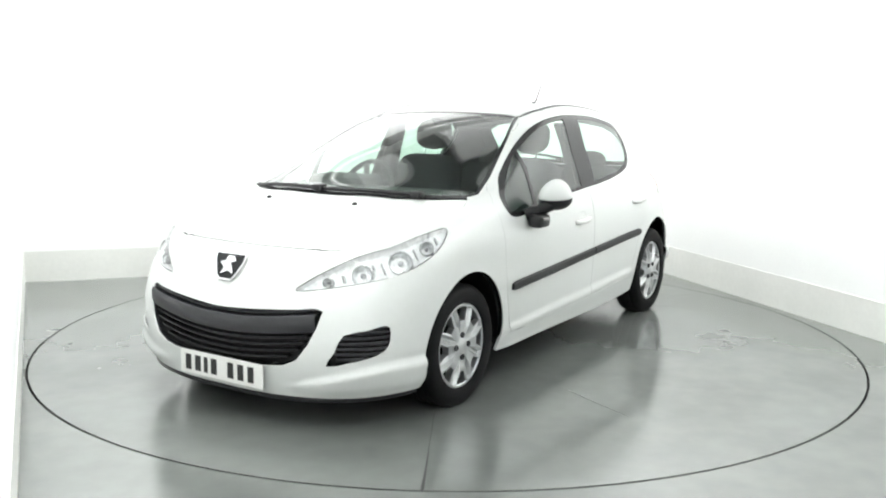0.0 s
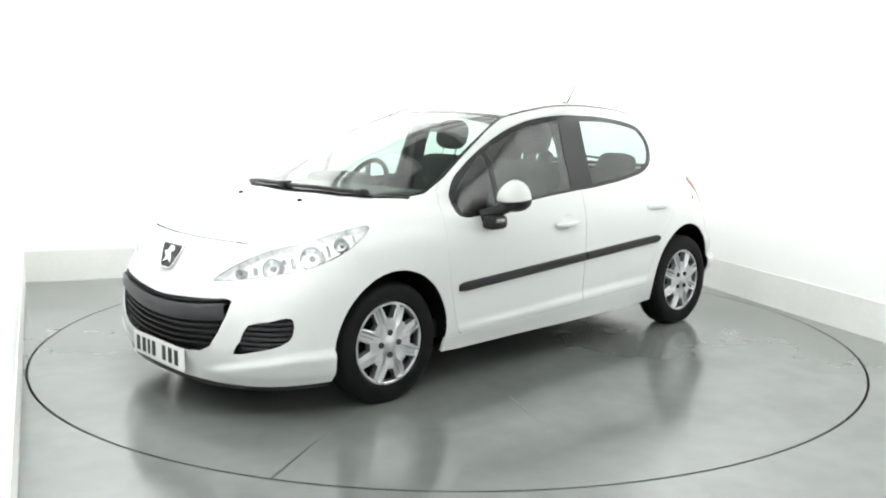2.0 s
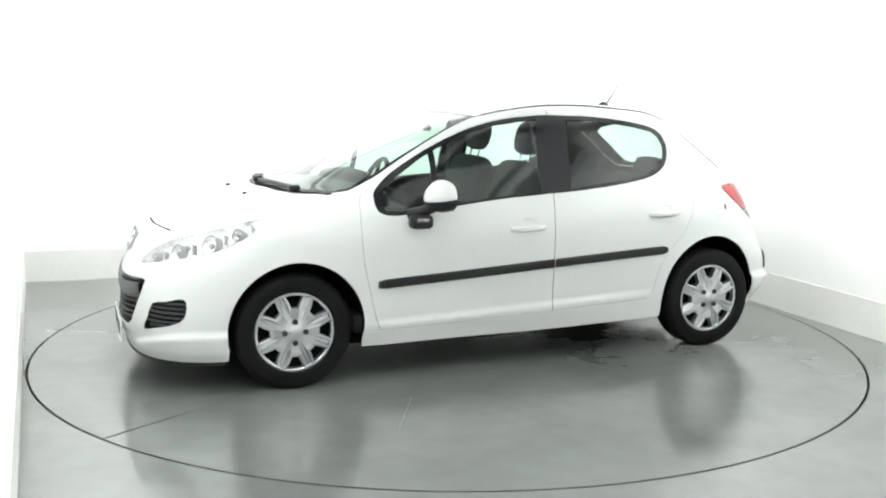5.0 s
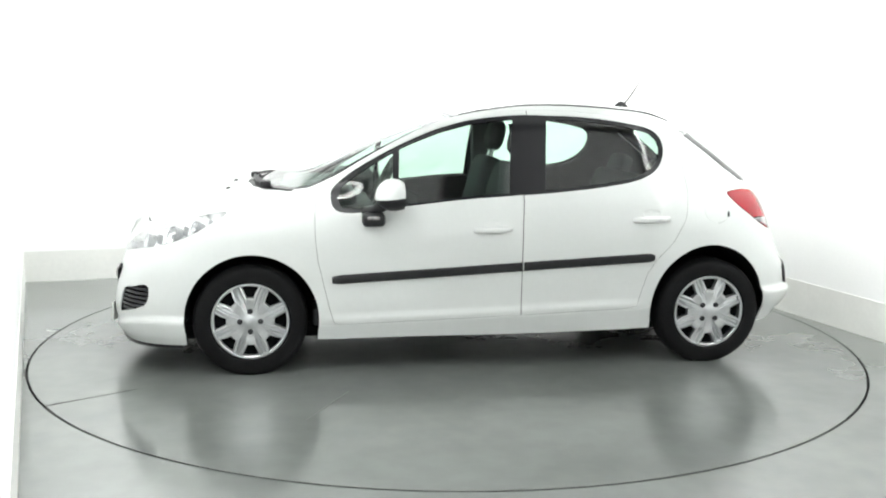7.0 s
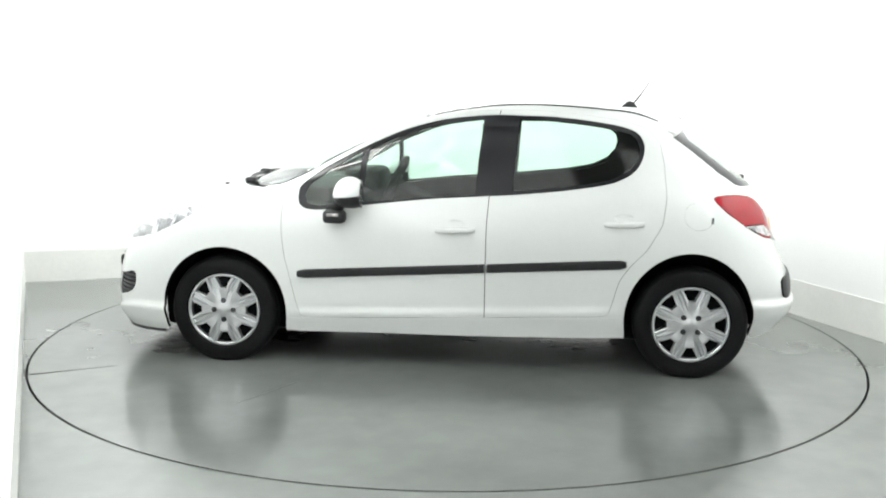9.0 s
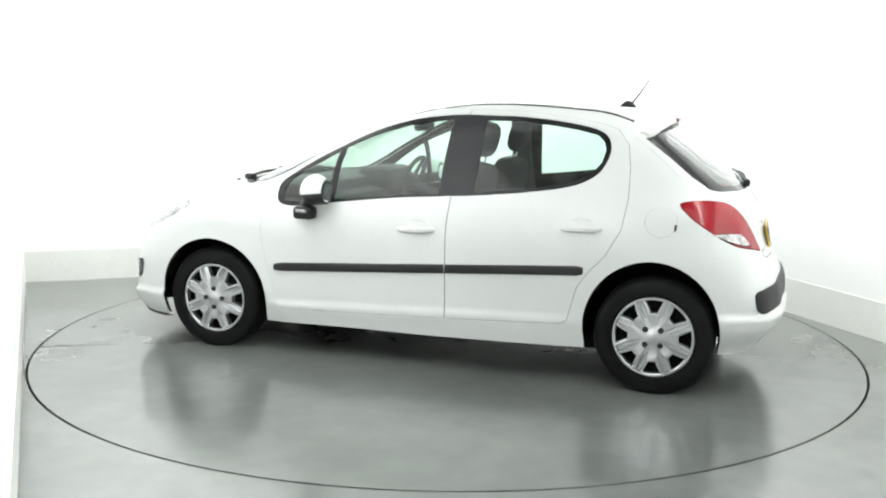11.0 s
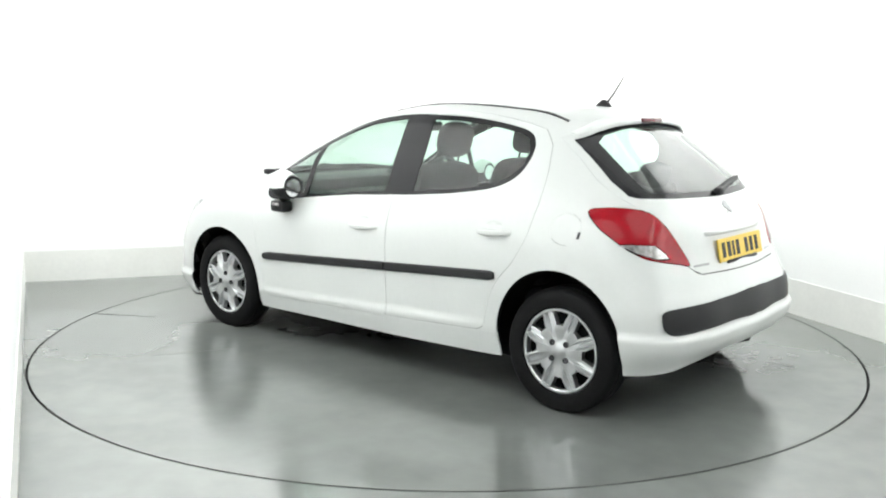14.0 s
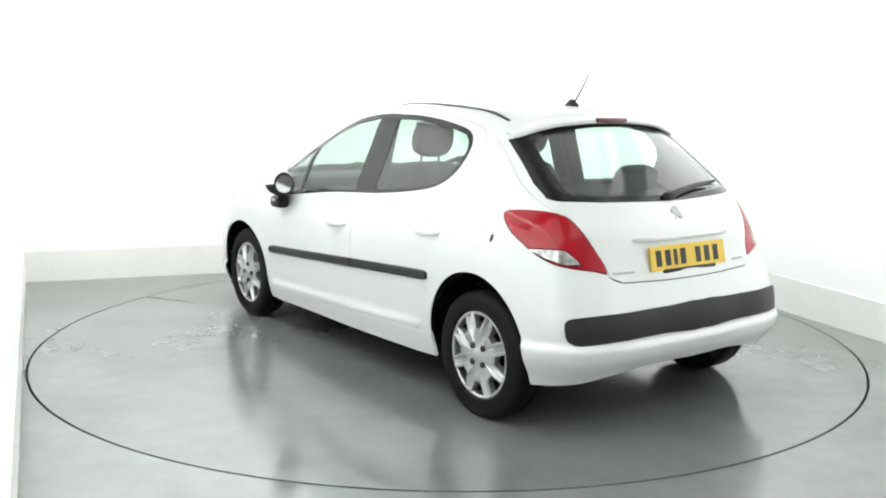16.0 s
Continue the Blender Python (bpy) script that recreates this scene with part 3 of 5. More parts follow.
def cut_skin():
    S = skin()
    bm = bmesh.new()
    g = [[bm.verts.new(p) for p in row] for row in S]
    for a, b in zip(g, g[1:]):
        for j in range(len(a) - 1):
            bm.faces.new((a[j], a[j + 1], b[j + 1], b[j]))
    bmesh.ops.remove_doubles(bm, verts=bm.verts, dist=0.0004)
    bm.normal_update()
    for name, (a, b, d), P, (x0, x1, z0, z1) in REGIONS:
        lo, hi = P.min(0) - 0.02, P.max(0) + 0.02
        boxes = {}

        def note(f):
            q = [(v.co.dot(a), v.co.dot(b)) for v in f.verts]
            xs, ys = [p[0] for p in q], [p[1] for p in q]
            boxes[f] = (min(xs), max(xs), min(ys), max(ys))

        for f in bm.faces:
            c = f.calc_center_median()
            if x0 <= c.x <= x1 and z0 <= c.z <= z1 and f.normal.dot(d) > 0.05:
                note(f)
        cand = [f for f, k in boxes.items() if k[1] > lo[0] and k[0] < hi[0] and k[3] > lo[1] and k[2] < hi[1]]
        for p, q in zip(P, np.roll(P, -1, 0)):
            e = 1e-4
            bx = (min(p[0], q[0]) - e, max(p[0], q[0]) + e, min(p[1], q[1]) - e, max(p[1], q[1]) + e)
            cand = [f for f in cand if f.is_valid]
            fs = []
            for f in cand:
                k = boxes[f]
                if k[1] > bx[0] and k[0] < bx[1] and k[3] > bx[2] and k[2] < bx[3]:
                    fs.append(f)
            if not fs:
                continue
            es = list({x for f in fs for x in f.edges})
            vs = list({x for f in fs for x in f.verts})
            seg = a * (q[0] - p[0]) + b * (q[1] - p[1])
            if seg.length < 1e-6:
                continue
            r = bmesh.ops.bisect_plane(bm, geom=fs + es + vs, dist=1e-5, plane_co=a * p[0] + b * p[1], plane_no=d.cross(seg).normalized())
            have = set(cand)
            for x in r["geom"]:
                if isinstance(x, bmesh.types.BMFace):
                    note(x)
                    if x not in have:
                        cand.append(x)
    bm.normal_update()
    bm.verts.index_update()
    co = np.array([v.co for v in bm.verts])
    no = np.array([v.normal for v in bm.verts])
    seam = (co[:, 1] < 1e-4)
    no[seam, 1] = 0
    no /= np.linalg.norm(no, axis=1, keepdims=True)
    faces = [[v.index for v in f.verts] for f in bm.faces]
    cen = np.array([f.calc_center_median() for f in bm.faces])
    fn = np.array([f.normal for f in bm.faces])
    bm.free()
    label = np.full(len(faces), "body_side", dtype=object)
    for name, (a, b, d), P, (x0, x1, z0, z1) in reversed(REGIONS):
        q = np.stack([cen @ np.array(a), cen @ np.array(b)], 1)
        ok = (cen[:, 0] >= x0) & (cen[:, 0] <= x1) & (cen[:, 2] >= z0) & (cen[:, 2] <= z1) & (fn @ np.array(d) > 0.05)
        label[ok & inside(P, q)] = name
    label[(label == "body_side") & (cen[:, 0] > .75) & (cen[:, 2] < 1.0)] = "fender"
    label[(label == "body_side") & (cen[:, 2] < .262) & (abs(cen[:, 0]) < .95)] = "sill"
    return co, no, faces, label


CO, NO, FACES, LABEL = cut_skin()


def panel(name, region, mat, parent, side=0, shift=0.0, gap=0.0022, depth=0.016, label="", test=None):
    """One panel of the skin. side 1 or -1: one side alone; 0: both halves, joined. shift: along the normal."""
    regions = region if isinstance(region, tuple) else (region,)
    pick = [f for f, l in zip(FACES, LABEL) if l in regions and (test is None or test(CO[f].mean(0)))]
    verts, normals, polys, index = [], [], [], {}

    def add(i, s):
        if abs(CO[i][1]) < 1e-4:
            key = (i, 1)
        else:
            key = (i, s)
        if key not in index:
            index[key] = len(verts)
            p, n = CO[i] + NO[i] * shift, NO[i]
            verts.append(np.array([p[0], p[1] * s, p[2]]))
            normals.append(np.array([n[0], n[1] * s, n[2]]))
        return index[key]

    for s in ((1, -1) if side == 0 else (side,)):
        for f in pick:
            q = [add(i, s) for i in f]
            polys.append(q if s > 0 else q[::-1])
    # border edges: draw the panel in a little and turn its rim inwards
    count = {}
    for k, q in enumerate(polys):
        for i in range(len(q)):
            a, b = q[i], q[(i + 1) % len(q)]
            count.setdefault((min(a, b), max(a, b)), []).append((k, a, b))
    pull, rim = {}, []
    for use in count.values():
        if len(use) == 1:
            k, a, b = use[0]
            mid = np.mean([verts[i] for i in polys[k]], 0)
            e = verts[b] - verts[a]
            e /= max(np.linalg.norm(e), 1e-9)
            w = mid - verts[a]
            w = w - e * w.dot(e)
            n = normals[a]
            w = w - n * w.dot(n)
            w /= max(np.linalg.norm(w), 1e-9)
            for i in (a, b):
                pull.setdefault(i, []).append(w)
            rim.append((a, b))
    base = list(verts)
    low, edge = {}, {}
    for i, ws in pull.items():
        w = np.mean(ws, 0)
        w /= max(np.linalg.norm(w), 1e-9)
        p = base[i] + w * (gap(base[i]) if callable(gap) else gap)
        verts[i] = p
        if depth:
            edge[i] = len(verts)
            lean = w if depth > 0 else -w
            verts.append(p), normals.append((normals[i] * .55 - lean * .8))
            low[i] = len(verts)
            verts.append(p - normals[i] * depth + lean * 0.002), normals.append(-lean)
    if depth:
        for a, b in rim:
            polys.append([edge[b], edge[a], low[a], low[b]])
    me = bpy.data.meshes.new(name)
    me.from_pydata([tuple(v) for v in verts], [], polys)
    me.polygons.foreach_set("use_smooth", [True] * len(me.polygons))
    nn = [tuple(n / max(np.linalg.norm(n), 1e-9)) for n in normals]
    me.normals_split_custom_set_from_vertices(nn)
    me.materials.append(mat)
    ob = new(name, me)
    ob.parent = parent
    return tagged(ob, label)


def on_skin(view, a, b, test=lambda p: True):
    """The point of the skin that shows at (a, b) along a view, roughly, and its normal."""
    q = np.stack([CO @ np.array(view[0]), CO @ np.array(view[1])], 1)
    d = np.hypot(q[:, 0] - a, q[:, 1] - b) + np.where((NO @ np.array(view[2]) > .1) & test(CO.T), 0, 9)
    k = np.argpartition(d, 4)[:4]
    w = 1 / (d[k] + 1e-4)
    w /= w.sum()
    n = (NO[k] * w[:, None]).sum(0)
    p = (CO[k] * w[:, None]).sum(0)
    p = p + np.array(view[0]) * (a - q[k, 0] @ w) + np.array(view[1]) * (b - q[k, 1] @ w)
    return Vector(p), Vector(n).normalized()


car = tagged(new("car"), "white five-door hatchback car on the turntable", "car")


def body():
    panel("body_side", "body_side", M_PAINT, car, 1, gap=0.0, depth=0.008, label="white rear quarter and roof rail")
    panel("body_side", "body_side", M_PAINT, car, -1, gap=0.0, depth=0.008, label="white rear quarter and roof rail")
    for s in (1, -1):
        panel("fender", "fender", M_PAINT, car, s, gap=0.0, depth=0.008)
        panel("sill", "sill", M_PAINT, car, s, gap=0.001)
        panel("fuel_flap", "fuel_flap", M_PAINT, car, s, gap=0.001) if s > 0 else panel("fuel_flap", "fuel_flap", M_PAINT, car, s, gap=0.0)
    panel("roof", "roof", M_PAINT, car, gap=0.001)
    panel("bonnet", "bonnet", M_PAINT, car, gap=lambda p: .012 if p[0] > 1.80 and abs(p[1]) < .5 else .0018)
    panel("front_bumper", "front_bumper", M_PAINT, car, gap=0.0, depth=0.008)
    panel("rear_bumper", "rear_bumper", M_PAINT, car, gap=0.0, depth=0.008)
    strip = panel("bumper_strip", "strip", M_BLACK, car, shift=0.010, gap=0.0, depth=0.03, label="black rubbing strip on the rear bumper")
    # dark copies under the panels that paint shade into the shut lines
    panel("bonnet_gap_shade", "bonnet", M_RUBBER, car, shift=-.009, gap=-.002, depth=0)
    panel("tailgate_gap_shade", "tailgate", M_GAPSHADE, car, shift=-.005, gap=-.001, depth=0)
    panel("windscreen", "windscreen", M_PANE, car, shift=-0.004, gap=0.0, depth=0, label="green tinted windscreen")
    panel("windscreen_border", "border", M_GLOSSBLACK, car, shift=-0.003, gap=0.0, depth=0.01, label="black windscreen surround")
    panel("cowl", "cowl", M_BLACK, car, shift=-0.012, gap=0.0, depth=0.02, label="black plastic scuttle panel")
    gate = panel("tailgate", "tailgate", M_PAINT, car, gap=lambda p: .006 if p[2] < .70 else .0018)
    panel("rear_window", "rear_window", M_PANE, gate, shift=-0.004, gap=0.0, depth=0, label="green tinted rear window")
    panel("rear_window_border", "rear_border", M_GLOSSBLACK, gate, shift=-0.002, gap=0.0, depth=0.01)
    for s in (1, -1):
        d = panel("door", "door_front", M_PAINT, car, s, gap=0.0022, label="white front door")
        panel("window_trim", "trim", M_GLOSSBLACK, d, s, shift=-0.003, gap=0.0, depth=0.012, test=lambda c: c[0] > -.205 + (c[2] < .9) * .02)
        panel("window_pane", "glass_front", M_PANE, d, s, shift=-0.006, gap=0.0, depth=0)
        panel("quarter_pane", "glass_quarter", M_PANE, d, s, shift=-0.006, gap=0.0, depth=0)
        r = panel("door", "door_rear", M_PAINT, car, s, gap=0.0022, label="white rear door")
        panel("window_trim", "trim", M_GLOSSBLACK, r, s, shift=-0.003, gap=0.0, depth=0.012, test=lambda c: c[0] <= -.205 + (c[2] < .9) * .02)
        panel("window_pane", "glass_rear", M_PANE, r, s, shift=-0.006, gap=0.0, depth=0)
        # near-black door copies just underneath, as shade in the door gaps
        panel("door_gap_shade", "door_front", M_DARK, d, s, shift=-.003, gap=-.0005, depth=0)
        panel("door_gap_shade", "door_rear", M_DARK, r, s, shift=-.003, gap=-.0005, depth=0)
        for dd, x0, x1, z0, z1 in ((d, .094, -.118, .768, .776), (r, -.792, -1.0, .818, .826)):
            handle(dd, x0, x1, z0, z1, s)
        moulding(d, .845, -.171, s)
        moulding(r, -.184, -.915, s)
    # inner lining behind the outer panels, near-black to put shade in their gaps
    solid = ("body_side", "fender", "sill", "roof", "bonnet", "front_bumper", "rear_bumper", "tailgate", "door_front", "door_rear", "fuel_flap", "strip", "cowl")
    panel("inner_lining", solid, M_DARK, car, shift=-0.022, gap=-0.004, depth=0, label="dark inner lining, black as shade behind the panel gaps")


def flap_lock():
    bm = bmesh.new()
    p, n = on_skin(SIDE, -1.352, .846)
    m = Matrix.Translation(p) @ n.to_track_quat("Z", "Y").to_matrix().to_4x4()
    prism(bm, [(-.008, -.016), (.004, -.016), (.008, .016), (-.003, .016)], .003, m)
    finish("flap_catch", bm, M_BOLT, car, "small dark catch beside the fuel flap")


def handle(parent, x0, x1, z0, z1, s):
    """A body-coloured pull handle over a shallow cup."""
    bm = bmesh.new()
    n = 12
    top = []
    for i in range(n + 1):
        t = i / n
        x, z = x0 + (x1 - x0) * t, z0 + (z1 - z0) * t
        p, nn = on_skin(SIDE, x, z)
        out = 0.006 + 0.030 * min(1, 4 * t, 4 * (1 - t))
        hh = 0.011 + 0.004 * math.sin(math.pi * t)
        prof = [(-hh, 0.0), (-hh, .7), (-hh * .5, 1), (hh * .5, 1), (hh, .75), (hh, 0.0)]
        ring = [bm.verts.new((p.x, (p.y + out * k - (0.004 if k == 0 else 0)) * s, p.z + h)) for h, k in prof]
        top.append(ring)
    for a, b in zip(top, top[1:]):
        for i in range(len(a) - 1):
            bm.faces.new((a[i], a[i + 1], b[i + 1], b[i]))
    bm.faces.new(top[0]), bm.faces.new(top[-1])
    bmesh.ops.recalc_face_normals(bm, faces=bm.faces)
    h = finish("handle", bm, M_PAINT, parent, "white door handle")
    # cup above the handle
    bm = bmesh.new()
    xm, zm = (x0 + x1) / 2, z1 + 0.028
    c, nn = on_skin(SIDE, xm, zm)
    rings = []
    for k, (r, dep) in enumerate(((1.0, 0.0025), (.86, 0.001), (.6, -.0), (.0, -.001))):
        ring = []
        for i in range(20):
            a = 2 * math.pi * i / 20
            x, z = xm + .052 * r * math.cos(a), zm + .024 * r * math.sin(a)
            p, _ = on_skin(SIDE, x, z)
            ring.append(bm.verts.new((p.x, (p.y + dep + .002) * s, p.z)))
        rings.append(ring)
    for a, b in zip(rings, rings[1:]):
        for i in range(20):
            bm.faces.new((a[i], a[(i + 1) % 20], b[(i + 1) % 20], b[i]))
    bmesh.ops.remove_doubles(bm, verts=bm.verts, dist=1e-4)
    bmesh.ops.recalc_face_normals(bm, faces=bm.faces)
    finish("handle_cup", bm, M_PAINT, parent)


def moulding(parent, x0, x1, s):
    """A black rubbing strip along the door."""
    bm = bmesh.new()
    n = 26
    rings = []
    for i in range(n + 1):
        t = i / n
        x = x0 + (x1 - x0) * t
        zc = .513 + (.85 - x) * (.612 - .513) / 1.76
        h = .0235
        if x0 > .8:
            h *= min(1, .7 + 22 * t) 
        if x1 < -.9:
            h *= min(1, .65 + 20 * (1 - t))
        p, nn = on_skin(SIDE, x, zc)
        ring = []
        for dz, o in ((-1, -.004), (-1, .008), (-.75, .015), (0, .017), (.75, .014), (1, .007), (1, -.004)):
            ring.append(bm.verts.new((x, (p.y + o) * s, zc + dz * h)))
        rings.append(ring)
    for a, b in zip(rings, rings[1:]):
        for i in range(len(a) - 1):
            bm.faces.new((a[i], a[i + 1], b[i + 1], b[i]))
    bm.faces.new(rings[0]), bm.faces.new(rings[-1])
    bmesh.ops.recalc_face_normals(bm, faces=bm.faces)
    finish("rubbing_strip", bm, M_BLACK, parent, "black plastic rubbing strip")


def wheels():
    """Black tyre on a silver eight-window wheel trim."""
    R, Y0 = 0.299, 0.2915
    proto = []
    for x, s in ((1.273, 1), (-1.268, 1), (1.273, -1), (-1.268, -1)):
        hub = Matrix.Translation((x, 0.735 * s, Y0)) @ (pose(0, 0, 0, 0, 0, 0) if s > 0 else pose(0, 0, 0, 0, 0, 180))
        if not proto:
            bm = bmesh.new()
            prof = [(.200, .060), (.206, .078), (.212, .086), (.235, .090), (.258, .087), (.278, .084), (.290, .074), (.2965, .060)]
            groove = [(.299, .056), (.299, .034), (.290, .033), (.290, .026), (.299, .025), (.299, .004), (.290, .003), (.290, -.003), (.299, -.004)]
            half = prof + groove
            full = half + [(r, -h) for r, h in reversed(half)]
            lathe(bm, full, 72)
            for v in bm.verts:
                v.co.z = max(v.co.z, -Y0 + .0005)
            bmesh.ops.recalc_face_normals(bm, faces=bm.faces)
            tyre = finish("tyre", bm, M_RUBBER)
            bm = bmesh.new()
            lathe(bm, [(.206, .066), (.203, .035), (.10, .030), (.05, .035), (.0005, .035)], 48)
            lathe(bm, [(.198, -.07), (.20, -.06), (.20, .06)], 48)
            bmesh.ops.recalc_face_normals(bm, faces=bm.faces)
            rim = finish("rim", bm, M_DARK)
            proto = [tyre.data, rim.data, wheel_trim(), wheel_bolt()]
            for o in (tyre, rim):
                bpy.data.objects.remove(o)
        w = new("wheel")
        w.parent = car
        w.matrix_basis = hub
        tagged(w, "black tyre on a silver eight-spoke wheel trim")
        for nm, me in zip(("tyre", "rim", "wheel_trim"), proto):
            o = new(nm, me)
            o.parent = w
        for k in range(4):
            o = new("bolt_cover", proto[3])
            o.parent = w
            a = math.pi / 2 * k + (math.pi / 4 if x < 0 else 0)
            o.matrix_basis = Matrix.Translation((.054 * math.cos(a), .0805, .054 * math.sin(a)))


def wheel_bolt():
    bm = bmesh.new()
    lathe(bm, [(.0145, -.006), (.0145, .004), (.011, .006), (.010, .001), (.0005, .001)], 12)
    bmesh.ops.recalc_face_normals(bm, faces=bm.faces)
    o = finish("bolt_cover", bm, M_BOLT)
    me = o.data
    bpy.data.objects.remove(o)
    return me


def wheel_trim():
    """Eight broad spokes with raised lips round the deep windows between them."""
    bm = bmesh.new()
    radii = [.0, .022, .030, .046, .062, .080, .096, .108, .117, .125, .135, .148, .162, .176, .188, .194, .201, .2085, .211]
    spokes, cols = 8, 20
    grid = []
    for r in radii:
        t = min(1, max(0, (r - .125) / (.188 - .125)))
        h = radians(8.0 + 6.2 * t)
        ring = []
        for k in range(spokes):
            a0 = 2 * math.pi * k / spokes
            for c in range(cols):
                u = (c - 8) / 12
                a = -h + 2 * h * c / 8 if c < 8 else h + (2 * math.pi / spokes - 2 * h) * u
                y = .083 - .12 * max(0, r - .03) ** 1.35 + (.005 if r < .03 else 0)
                if .035 < r < .09:
                    y -= .004
                if c < 8 and .10 < r < .126:
                    y += .004
                if .05 < r < .10 and .2 < u < .8:
                    y -= .007 * (r - .05) / .05
                if c >= 8 and .10 < r < .192:
                    k1 = min(1, (r - .08) / .03)
                    e = min(u, 1 - u)
                    y += k1 * (.004 - .019 * min(1, max(0, (e - .17) / .14)) + .006 * min(1, max(0, (e - .38) / .10)))
                if r > .19:
                    y += .005 if r < .205 else (-.002 if r < .21 else -.02)
                ring.append(bm.verts.new((r * math.cos(a0 + a), y, r * math.sin(a0 + a))))
        grid.append(ring)
    n = spokes * cols
    for i in range(1, len(radii)):
        for c in range(n):
            if c % cols < 8 and .1245 <= radii[i - 1] and radii[i] <= .1885:
                continue
            a, b = grid[i - 1], grid[i]
            d = (c + 1) % n
            if i > 1:
                bm.faces.new((a[c], a[d], b[d], b[c]))
            else:
                bm.faces.new((a[0], b[d], b[c]))
    loose = [v for v in bm.verts if not v.link_faces]
    bmesh.ops.delete(bm, geom=loose, context="VERTS")
    rim = [e for e in bm.edges if e.is_boundary and all(.09 < math.hypot(v.co.x, v.co.z) < .19 for v in e.verts)]
    ex = bmesh.ops.extrude_edge_only(bm, edges=rim)
    for v in ex["geom"]:
        if isinstance(v, bmesh.types.BMVert):
            v.co.y -= .034
    bmesh.ops.recalc_face_normals(bm, faces=bm.faces)
    o = finish("wheel_trim", bm, M_TRIMSILVER)
    me = o.data
    bpy.data.objects.remove(o)
    return me


M_BOLT = material("bolt_grey", (0.035, 0.035, 0.04), 0.5)


def underside():
    bm = bmesh.new()
    box(bm, -1.55, 1.65, -.70, .70, .17, .26, .03)
    finish("floor_pan", bm, M_DARK, car)
    for x, r in ((1.262, .362), (-1.252, .37)):
        for s in (1, -1):
            bm = bmesh.new()
            pts = [(x + r * math.cos(math.pi * i / 20), .30 + r * math.sin(math.pi * i / 20)) for i in range(21)]
            pts = [(pts[0][0], .25)] + pts + [(pts[-1][0], .25)]
            a = [bm.verts.new((px, (.745 if px < -1.45 or px > 1.5 else .80) * s, pz)) for px, pz in pts]
            b = [bm.verts.new((px, .50 * s, pz)) for px, pz in pts]
            for i in range(len(a) - 1):
                bm.faces.new((a[i], a[i + 1], b[i + 1], b[i]))
            bm.faces.new(b)
            bmesh.ops.recalc_face_normals(bm, faces=bm.faces)
            finish("wheel_arch_liner", bm, M_DARK, car)
    # black lip under the front bumper
    bm = bmesh.new()
    rows = hermite(NET[0], 6, True)[:26]
    prev = None
    for s in (1, -1):
        prev = None
        for p in rows:
            q = [bm.verts.new((p[0] - .012 * k - o, p[1] * s * (1 - .012 * k), p[2] + h)) for k, o, h in ((0, -.002, .004), (0, -.006, -.004), (0, 0, -.017), (3, 0, -.017))]
            if prev:
                for i in range(3):
                    bm.faces.new((prev[i], prev[i + 1], q[i + 1], q[i]))
            prev = q
    bmesh.ops.recalc_face_normals(bm, faces=bm.faces)
    finish("front_lip", bm, M_BLACK, car, "black lip under the front bumper")
    bm = bmesh.new()
    tube(bm, [(-1.25, -.25, .26), (-1.35, -.26, .27), (-1.66, -.28, .27), (-1.74, -.29, .275)], [.03, .085, .085, .06], 16)
    finish("silencer", bm, M_DARK, car, "dark exhaust silencer under the rear")


